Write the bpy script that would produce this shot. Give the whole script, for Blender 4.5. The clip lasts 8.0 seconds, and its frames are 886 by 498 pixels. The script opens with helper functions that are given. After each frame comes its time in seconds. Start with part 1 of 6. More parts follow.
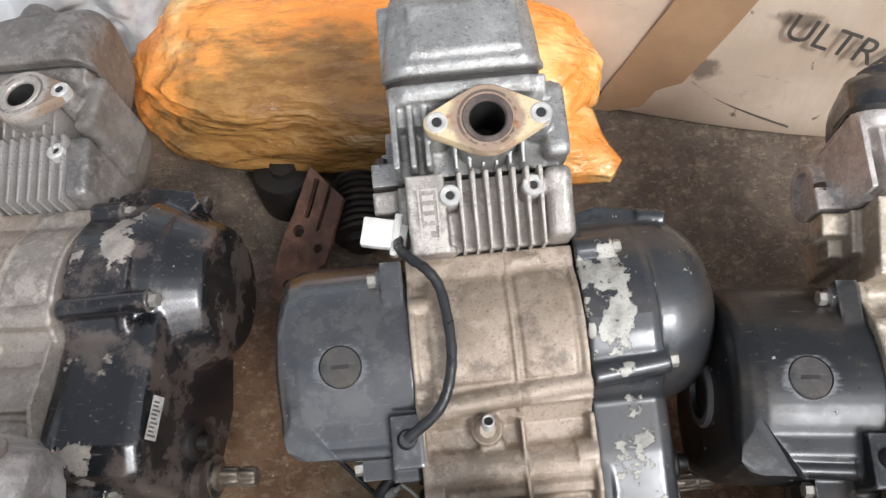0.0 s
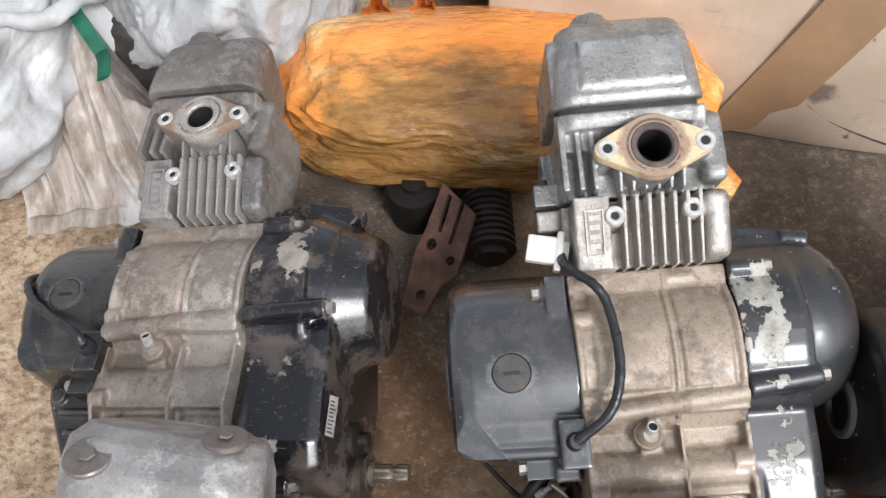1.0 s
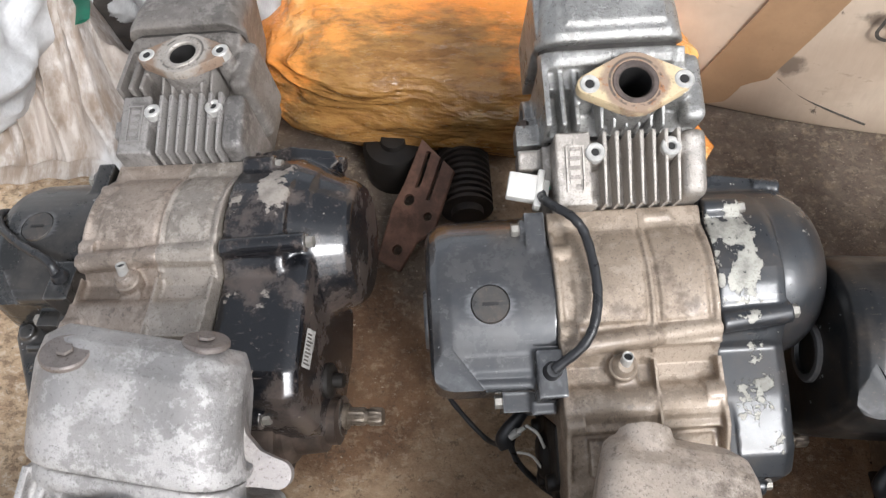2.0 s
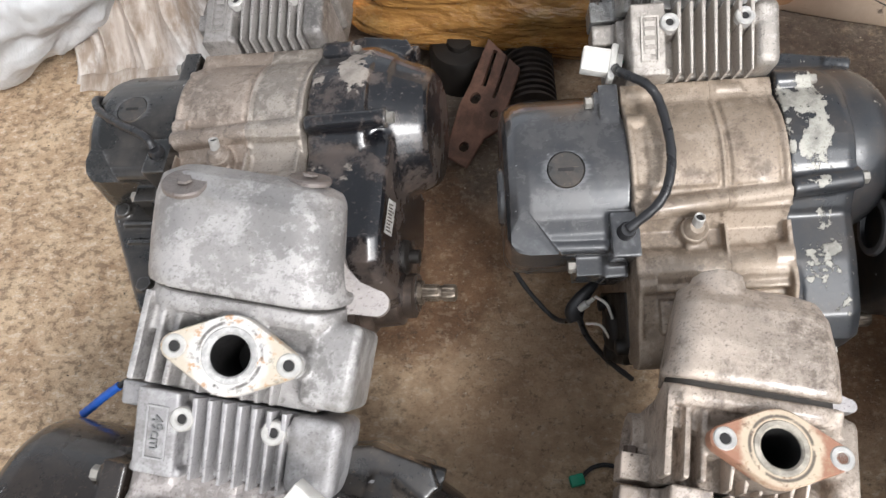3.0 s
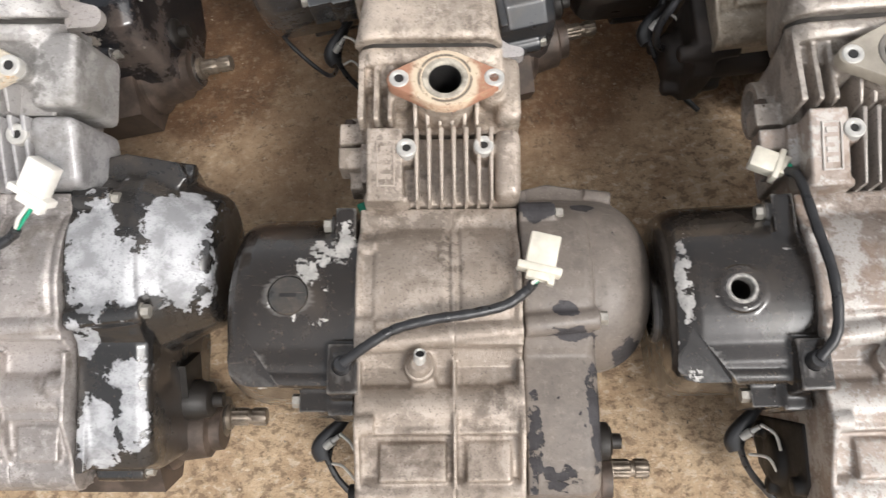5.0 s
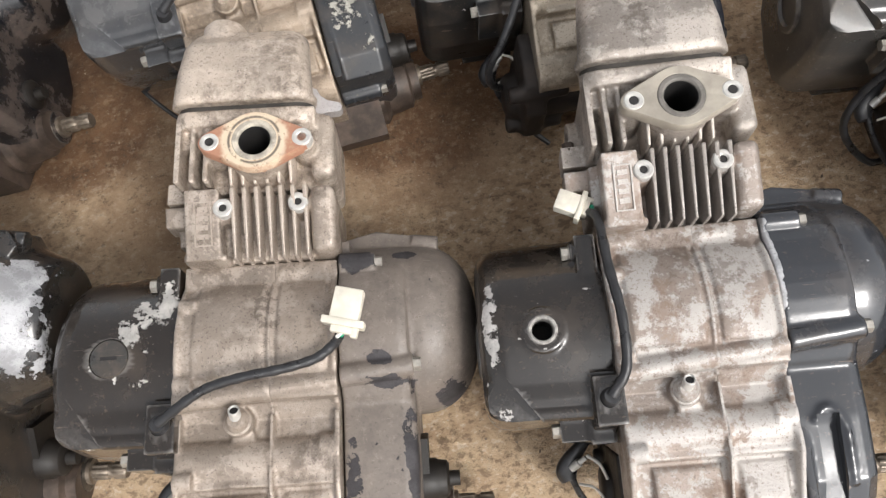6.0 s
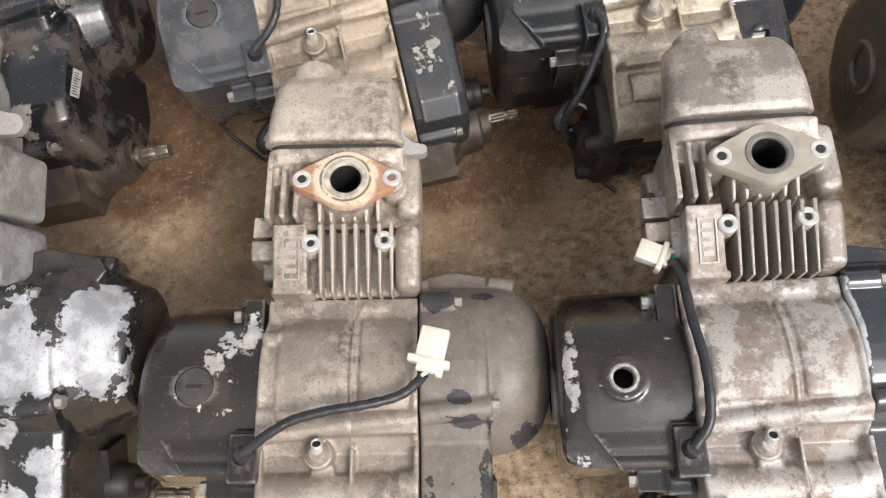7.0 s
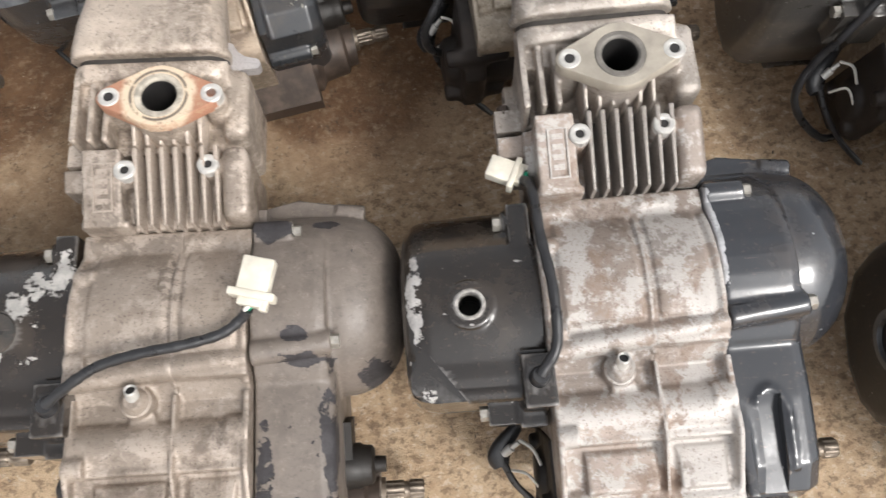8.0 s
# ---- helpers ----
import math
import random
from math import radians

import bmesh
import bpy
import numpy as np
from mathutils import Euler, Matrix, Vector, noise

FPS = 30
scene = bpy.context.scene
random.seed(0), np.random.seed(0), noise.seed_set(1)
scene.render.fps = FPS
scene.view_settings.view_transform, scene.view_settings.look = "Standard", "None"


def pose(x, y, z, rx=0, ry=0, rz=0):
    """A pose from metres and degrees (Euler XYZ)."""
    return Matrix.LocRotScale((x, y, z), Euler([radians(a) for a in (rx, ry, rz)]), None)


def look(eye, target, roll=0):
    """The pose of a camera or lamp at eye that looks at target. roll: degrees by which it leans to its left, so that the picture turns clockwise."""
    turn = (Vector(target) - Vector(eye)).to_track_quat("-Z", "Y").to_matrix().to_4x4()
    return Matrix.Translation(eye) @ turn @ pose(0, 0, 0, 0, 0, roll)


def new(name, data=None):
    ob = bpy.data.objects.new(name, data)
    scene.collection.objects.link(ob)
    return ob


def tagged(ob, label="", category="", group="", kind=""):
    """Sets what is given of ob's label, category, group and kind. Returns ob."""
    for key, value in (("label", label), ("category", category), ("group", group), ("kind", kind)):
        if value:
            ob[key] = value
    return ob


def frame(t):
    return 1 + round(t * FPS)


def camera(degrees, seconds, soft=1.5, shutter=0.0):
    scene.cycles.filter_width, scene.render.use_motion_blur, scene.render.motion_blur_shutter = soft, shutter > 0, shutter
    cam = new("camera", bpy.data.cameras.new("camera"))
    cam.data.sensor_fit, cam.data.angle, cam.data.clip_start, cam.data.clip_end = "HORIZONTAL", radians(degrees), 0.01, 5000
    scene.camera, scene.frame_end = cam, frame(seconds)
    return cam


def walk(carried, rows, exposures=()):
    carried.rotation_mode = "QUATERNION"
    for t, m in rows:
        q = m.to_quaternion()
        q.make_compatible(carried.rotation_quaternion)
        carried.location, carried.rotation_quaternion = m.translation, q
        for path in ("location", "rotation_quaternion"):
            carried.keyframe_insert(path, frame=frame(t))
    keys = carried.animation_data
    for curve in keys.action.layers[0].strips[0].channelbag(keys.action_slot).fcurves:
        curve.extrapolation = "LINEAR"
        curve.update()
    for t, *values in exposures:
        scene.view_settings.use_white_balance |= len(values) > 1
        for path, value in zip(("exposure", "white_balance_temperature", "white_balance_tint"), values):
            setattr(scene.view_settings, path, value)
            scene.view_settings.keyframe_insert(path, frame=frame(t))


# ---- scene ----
cam = camera(60.9, 8.0, soft=1.3, shutter=0.15)
PATH = [
    (0, (0.0451, 0.0145, 0.4817), (-0.0079, 0.8443, -1.1148), -6.15),
    (0.3, (0.0276, 0.0103, 0.4876), (-0.0584, 0.8181, -1.1187), -8.89),
    (0.5, (0.0123, 0.0116, 0.5017), (-0.0829, 0.8354, -1.0959), -9.16),
    (0.7, (-0.0047, 0.0076, 0.5065), (-0.1286, 0.8316, -1.0891), -10.91),
    (1, (-0.0187, 0.005, 0.5133), (-0.1552, 0.8539, -1.0681), -10.09),
    (1.2, (-0.0219, 0.0065, 0.5143), (-0.161, 0.8601, -1.0643), -9.30),
    (2.3, (-0.0328, -0.0539, 0.4907), (-0.0728, 0.8279, -1.0781), -2.76),
    (2.5, (-0.0367, -0.0647, 0.4894), (-0.0968, 0.7827, -1.0975), -3.67),
    (2.7, (-0.0305, -0.0733, 0.487), (-0.1759, 0.7511, -1.1065), -9.88),
    (3, (-0.0486, -0.0883, 0.4901), (-0.1916, 0.7139, -1.1149), -9.31),
    (3.2, (-0.0576, -0.1067, 0.4919), (-0.2131, 0.688, -1.1156), -10.47),
    (3.5, (-0.0502, -0.1468, 0.4918), (-0.1608, 0.6599, -1.1135), -8.91),
    (3.7, (-0.0218, -0.1665, 0.4949), (-0.1395, 0.6286, -1.1157), -10.92),
    (4, (-0.0201, -0.1901, 0.5027), (-0.0553, 0.5894, -1.1194), -6.55),
    (4.2, (-0.0062, -0.1999, 0.499), (-0.1022, 0.5703, -1.1251), -10.79),
    (4.5, (0.0044, -0.2102, 0.5028), (-0.0511, 0.5123, -1.1449), -9.23),
    (4.7, (0.0326, -0.2169, 0.4957), (-0.0476, 0.4667, -1.1675), -12.77),
    (5, (0.0598, -0.231, 0.4876), (0.0135, 0.4099, -1.1938), -13.43),
    (5.2, (0.0896, -0.232, 0.4838), (0.0667, 0.3877, -1.206), -13.34),
    (6.3, (0.1531, -0.2268, 0.5066), (0.1441, 0.4555, -1.1591), -13.30),
    (6.5, (0.1381, -0.2236, 0.5093), (0.126, 0.4831, -1.1461), -12.63),
    (6.8, (0.1238, -0.2253, 0.5114), (0.0922, 0.5038, -1.134), -12.87),
    (7, (0.1169, -0.223, 0.511), (0.0834, 0.5106, -1.1324), -12.54),
    (7.5, (0.1202, -0.2279, 0.4967), (0.1, 0.466, -1.164), -11.33),
    (8, (0.1702, -0.2339, 0.4686), (0.2245, 0.382, -1.2219), -7.29),
]
walk(cam, [(t, look(eye, target, roll)) for t, eye, target, roll in PATH],
     exposures=[(0.0, 0.11, 6080, 10), (2.5, 0.18, 6120, 10), (4.5, 0.19, 6450, 10), (6.5, 0.27, 6450, 10), (8.0, 0.28, 6450, 10)])

# ---- light: bright hazy sky over an open yard, one wide soft sun ----
SUN_EL, SUN_AZ = 46.0, 145.0
world = bpy.data.worlds.new("sky")
scene.world = world
world.use_nodes = True
wn, wl = world.node_tree.nodes, world.node_tree.links
sky = wn.new("ShaderNodeTexSky")
sky.sky_type, sky.sun_disc = "NISHITA", False
sky.sun_elevation, sky.sun_rotation = radians(SUN_EL), radians(SUN_AZ)
sky.dust_density = 4.0
haze = wn.new("ShaderNodeHueSaturation")
haze.inputs["Saturation"].default_value = 0.15
wl.new(sky.outputs[0], haze.inputs["Color"])
wl.new(haze.outputs[0], wn["Background"].inputs["Color"])
wn["Background"].inputs["Strength"].default_value = 0.186
sun = new("sun", bpy.data.lights.new("sun", "SUN"))
sun.data.energy, sun.data.angle, sun.data.color = 1.5, radians(13), (1.0, 0.96, 0.91)
sun.matrix_world = look((0, 0, 0), (-math.cos(radians(SUN_EL)) * math.sin(radians(SUN_AZ)),
                                    -math.cos(radians(SUN_EL)) * math.cos(radians(SUN_AZ)), -math.sin(radians(SUN_EL))))


# ---- materials ----
class Mat:
    """A node material with short helpers."""

    def __init__(self, name, rough=0.5, metal=0.0, seed=0.0):
        self.m = bpy.data.materials.new(name)
        self.m.use_nodes = True
        self.nodes, self.links = self.m.node_tree.nodes, self.m.node_tree.links
        self.b = self.nodes["Principled BSDF"]
        self.set(self.b, "Roughness", rough)
        self.set(self.b, "Metallic", metal)
        self.coord = self.nodes.new("ShaderNodeTexCoord").outputs["Object"]
        shift = self.nodes.new("ShaderNodeMapping")
        self.raw = self.coord
        self.set(shift, "Location", (seed, seed * 0.7, seed * 0.3))
        self.links.new(self.coord, shift.inputs["Vector"])
        self.coord = shift.outputs[0]

    def set(self, node, key, value):
        if isinstance(value, bpy.types.NodeSocket):
            self.links.new(value, node.inputs[key])
        else:
            node.inputs[key].default_value = value

    def noise(self, scale, detail=4.0, rough=0.6, squash=None, lac=2.0):
        n = self.nodes.new("ShaderNodeTexNoise")
        v = self.coord
        if squash:
            s = self.nodes.new("ShaderNodeMapping")
            self.set(s, "Scale", squash)
            self.links.new(v, s.inputs["Vector"])
            v = s.outputs[0]
        self.links.new(v, n.inputs["Vector"])
        self.set(n, "Scale", scale)
        self.set(n, "Detail", detail)
        self.set(n, "Roughness", rough)
        self.set(n, "Lacunarity", lac)
        return n.outputs["Fac"]

    def math(self, op, a, b=0.0, c=0.0):
        n = self.nodes.new("ShaderNodeMath")
        n.operation = op
        for i, v in enumerate((a, b, c)):
            self.set(n, i, v)
        return n.outputs[0]

    def span(self, v, a, b, lo=0.0, hi=1.0):
        n = self.nodes.new("ShaderNodeMapRange")
        n.interpolation_type = "SMOOTHSTEP"
        for k, x in (("Value", v), ("From Min", a), ("From Max", b), ("To Min", lo), ("To Max", hi)):
            self.set(n, k, x)
        return n.outputs[0]

    def mix(self, f, a, b):
        n = self.nodes.new("ShaderNodeMix")
        n.data_type = "RGBA"
        self.set(n, 0, f)
        for i, v in ((6, a), (7, b)):
            self.set(n, i, v if isinstance(v, bpy.types.NodeSocket) else (*v, 1.0))
        return n.outputs[2]

    def near(self, centre, radius):
        """1 at a place of the thing, falling to 0 at the radius."""
        if isinstance(radius, tuple):
            g = self.nodes.new("ShaderNodeMapping")
            g.vector_type = "TEXTURE"
            g.inputs["Location"].default_value = centre
            g.inputs["Scale"].default_value = radius
            self.links.new(self.raw, g.inputs["Vector"])
            n = self.nodes.new("ShaderNodeVectorMath")
            n.operation = "LENGTH"
            self.links.new(g.outputs[0], n.inputs[0])
            rag = self.math("SUBTRACT", self.math("ADD", self.math("MULTIPLY", self.noise(48, 8, 0.66), 0.6), self.math("MULTIPLY", self.noise(125, 6, 0.7), 0.4)), 0.5)
            return self.span(self.math("ADD", n.outputs["Value"], self.math("MULTIPLY", rag, 2.6)), 0.40, 1.05, 1.0, 0.0)
        n = self.nodes.new("ShaderNodeVectorMath")
        n.operation = "DISTANCE"
        self.links.new(self.raw, n.inputs[0])
        n.inputs[1].default_value = centre
        return self.span(n.outputs["Value"], 0.0, radius, 1.0, 0.0)

    def worn(self, rag):
        """Over 0.5 on edges that stand proud, ragged by noise."""
        g = self.nodes.new("ShaderNodeNewGeometry").outputs["Pointiness"]
        return self.math("ADD", g, self.math("MULTIPLY", self.math("SUBTRACT", self.noise(130, 5, 0.7), 0.5), rag * 2))

    def bump(self, height, depth, strength=1.0):
        n = self.nodes.new("ShaderNodeBump")
        self.set(n, "Strength", strength)
        self.set(n, "Distance", depth)
        self.links.new(height, n.inputs["Height"])
        old = self.b.inputs["Normal"]
        if old.is_linked:
            self.links.new(old.links[0].from_socket, n.inputs["Normal"])
        self.links.new(n.outputs[0], old)

    def color(self, v):
        self.set(self.b, "Base Color", v if isinstance(v, bpy.types.NodeSocket) else (*v, 1.0))
        return self


def alloy(name, tint, dirt=(0.11, 0.082, 0.062), grime=0.5, seed=0.0, rough=0.46, metal=0.45, pale=None, soft=0.7, bright=(), oily=0.6):
    """Sand-cast aluminium with oxide patches, oily grime and fine pits. bright: places scoured pale."""
    m = Mat(name, rough, metal, seed)
    tint = tuple(k * c for k, c in zip((0.90, 0.845, 0.825), tint))
    pale = tuple(0.80 * c for c in pale) if pale else tuple(min(0.9, c * 1.22 + 0.045) for c in tint)
    tone = m.noise(15, 5, 0.6)
    c = m.mix(m.span(tone, 0.35, 0.65), tuple(0.70 * v for v in tint), tuple(1.15 * v for v in tint))
    c = m.mix(m.span(m.noise(8, 8, 0.7), 0.52, 0.66, 0.0, 0.5), c, tuple(0.55 * a + 0.45 * b for a, b in zip(dirt, tint)))
    blot = m.noise(46, 7, 0.72)
    patch = blot
    for centre, radius, power in bright:
        patch = m.math("ADD", patch, m.math("MULTIPLY", m.near(centre, radius), power * 0.3))
    c = m.mix(m.span(patch, 0.50, 0.50 + 0.12 * soft, 0.0, 0.85), c, pale)
    salt = m.noise(190, 6, 0.75)
    c = m.mix(m.span(salt, 0.54, 0.59, 0.0, 0.6), c, pale)
    pepper = m.noise(230, 6, 0.78, lac=2.3)
    c = m.mix(m.span(pepper, 0.54, 0.62, 0.0, 0.30), c, tuple(0.5 * (a + b) for a, b in zip(tint, dirt)))
    big = m.math("ADD", m.math("MULTIPLY", m.noise(24, 9, 0.72), 0.75), m.math("MULTIPLY", m.noise(90, 6, 0.75), 0.25))
    for centre, radius, power in bright:
        big = m.math("SUBTRACT", big, m.math("MULTIPLY", m.near(centre, radius), power * 0.2))
    f = m.span(big, 0.60 - 0.18 * grime, 0.62 - 0.18 * grime + 0.14 * soft, 0.0, 0.82)
    c = m.mix(f, c, dirt)
    stain = m.math("ADD", m.math("MULTIPLY", m.noise(17, 8, 0.7, squash=(1.3, 0.8, 1.0)), 0.7), m.math("MULTIPLY", m.noise(140, 6, 0.75), 0.3))
    c = m.mix(m.span(stain, 0.565, 0.60, 0.0, 0.55 * min(1.0, 2 * grime)), c, tuple(0.55 * v for v in dirt))
    c = m.mix(m.span(m.worn(0.05), 0.52, 0.58, 0.0, 0.7), c, pale)
    pits = m.noise(760, 3, 0.7)
    c = m.mix(m.span(pits, 0.57, 0.66, 0.0, 0.6), c, tuple(0.6 * v for v in dirt))
    m.color(c)
    m.set(m.b, "Roughness", m.span(m.math("ADD", blot, m.math("MULTIPLY", f, 0.3)), 0.35, 0.85, rough - 0.10, rough + 0.22))
    m.set(m.b, "Metallic", m.span(f, 0.0, 0.8, metal, metal * 0.3))
    # oil film left in places
    m.set(m.b, "Coat Weight", m.span(m.noise(21, 6, 0.65), 0.44, 0.60, 0.0, oily))
    m.set(m.b, "Coat Roughness", 0.20)
    m.bump(pits, 0.0004, 0.6)
    m.bump(salt, 0.0006, 0.5)
    m.bump(m.noise(42, 4, 0.6), 0.0012, 0.4)
    return m.m


def paint(name, tint, chips=(), amount=0.0, seed=0.0, rough=0.3, dust=0.35, bare=(0.55, 0.55, 0.56), coat=0.6, dust_tint=(0.135, 0.098, 0.070), crisp=0.27, mottle=0.0, level=0.585, rub=0.0):
    """Old cover enamel: dusty, scratched, flaked to bare metal at chosen spots."""
    m = Mat(name, rough, 0.0, seed)
    m.set(m.b, "Specular IOR Level", 0.45)
    m.set(m.b, "Coat Roughness", 0.16)
    cloud = m.noise(26, 7, 0.7)
    c = m.mix(m.span(cloud, level - 0.5 * crisp, level + 0.5 * crisp, 0.0, dust), tint, dust_tint)
    if mottle:
        c = m.mix(m.span(m.noise(70, 7, 0.75), 0.42, 0.62, 0.0, mottle), c, tuple(0.62 * v for v in tint))
        c = m.mix(m.span(m.noise(210, 5, 0.75), 0.54, 0.62, 0.0, mottle), c, tuple(1.5 * v for v in tint))
        c = m.mix(m.span(m.noise(420, 4, 0.75), 0.56, 0.64, 0.0, mottle), c, tuple(0.4 * v for v in tint))
        m.bump(m.noise(110, 5, 0.7), 0.0010, 0.6)
    fine = m.noise(330, 4, 0.7)
    c = m.mix(m.span(fine, 0.60, 0.70, 0.0, 0.45 * dust + 0.10), c, tuple(1.5 * v for v in dust_tint))
    scratch = m.noise(55, 3, 0.55, squash=(1.0, 16.0, 3.0))
    c = m.mix(m.span(scratch, 0.70, 0.73, 0.0, 0.35), c, tuple(v * 1.8 + 0.03 for v in dust_tint))
    c = m.mix(m.span(m.worn(0.05), 0.55, 0.63, 0.0, 0.5), c, tuple(v * 2.2 + 0.05 for v in dust_tint))
    if rub:
        c = m.mix(m.span(m.worn(0.03), 0.515, 0.56, 0.0, rub), c, tuple(0.75 * v for v in bare))
    nick = m.noise(150, 3, 0.6)
    flake = m.math("ADD", m.math("MULTIPLY", m.noise(58, 9, 0.68), 0.62), m.math("MULTIPLY", m.noise(150, 8, 0.75), 0.38))
    flake = m.math("ADD", m.math("MULTIPLY", m.math("SUBTRACT", flake, 0.5), 1.5), 0.5)
    mask = None
    for centre, radius, power in chips:
        k = m.math("MULTIPLY", m.near(centre, radius), power)
        mask = k if mask is None else m.math("MAXIMUM", mask, k)
    total = m.math("ADD", flake, amount - 0.30)
    if mask is not None:
        total = m.math("ADD", total, m.math("MULTIPLY", mask, 0.42))
    total = m.math("MAXIMUM", total, m.math("SUBTRACT", nick, 0.222))
    chip = m.span(total, 0.488, 0.502)
    metalc = m.mix(m.span(m.noise(75, 7, 0.78), 0.40, 0.60), tuple(v * 0.55 for v in bare), bare)
    metalc = m.mix(m.span(m.noise(300, 4, 0.75), 0.55, 0.68, 0.0, 0.7), metalc, tuple(v * 0.35 for v in bare))
    m.color(m.mix(chip, c, metalc))
    m.set(m.b, "Metallic", m.math("MULTIPLY", chip, 0.2))
    r = m.span(cloud, 0.3, 0.75, rough - 0.06, rough + 0.25)
    m.set(m.b, "Roughness", m.math("ADD", r, m.math("MULTIPLY", chip, 0.25)))
    m.set(m.b, "Coat Weight", m.span(m.math("ADD", chip, m.math("MULTIPLY", cloud, 0.8)), 0.35, 0.9, coat, 0.0))
    m.bump(m.math("MULTIPLY", chip, -1.0), 0.0006, 0.9)
    m.bump(m.noise(45, 3, 0.5), 0.0007, 0.3)
    m.bump(fine, 0.0002, 0.4)
    return m.m


def plain(name, tint, rough=0.5, metal=0.0, seed=0.0, var=0.35, scale=60, depth=0.0003):
    m = Mat(name, rough, metal, seed)
    n = m.noise(scale, 5, 0.65)
    c = m.mix(m.span(n, 0.35, 0.7), tuple(v * (1 - var) for v in tint), tint)
    fine = m.noise(scale * 8, 3, 0.7)
    c = m.mix(m.span(fine, 0.6, 0.75, 0.0, 0.3), c, tuple(v * 0.45 for v in tint))
    m.color(c)
    m.set(m.b, "Roughness", m.span(n, 0.3, 0.75, rough - 0.1, rough + 0.12))
    m.bump(fine, depth, 0.5)
    return m.m


def flange_mat(name, face, rust, gold, seed=0.0):
    """Gasket face: gasket residue round the bore, rust towards the bolts."""
    m = Mat(name, 0.6, 0.1, seed)
    n = m.noise(110, 6, 0.7)
    around = m.math("ADD", m.near((0.012, 0.135, 0.159), 0.026), m.math("MULTIPLY", n, 0.5))
    c = m.mix(m.span(around, 0.42, 0.62), rust, face)
    c = m.mix(m.span(m.noise(150, 4, 0.7), 0.55, 0.66, 0.0, 0.8), c, gold)
    d = m.nodes.new("ShaderNodeVectorMath")
    d.operation = "DISTANCE"
    m.links.new(m.raw, d.inputs[0])
    d.inputs[1].default_value = (0.012, 0.135, 0.1605)
    off = m.math("ABSOLUTE", m.math("SUBTRACT", d.outputs["Value"], 0.0131))
    ring = m.math("MULTIPLY", m.span(off, 0.0002, 0.0011, 1.0, 0.0), m.span(m.noise(70, 5, 0.7), 0.42, 0.52))
    c = m.mix(m.math("MULTIPLY", ring, 0.85), c, (0.06, 0.05, 0.045))
    c = m.mix(m.span(m.noise(260, 5, 0.75), 0.56, 0.64, 0.0, 0.6), c, tuple(0.4 * v for v in rust))
    m.color(c)
    m.bump(n, 0.0008, 0.7)
    return m.m


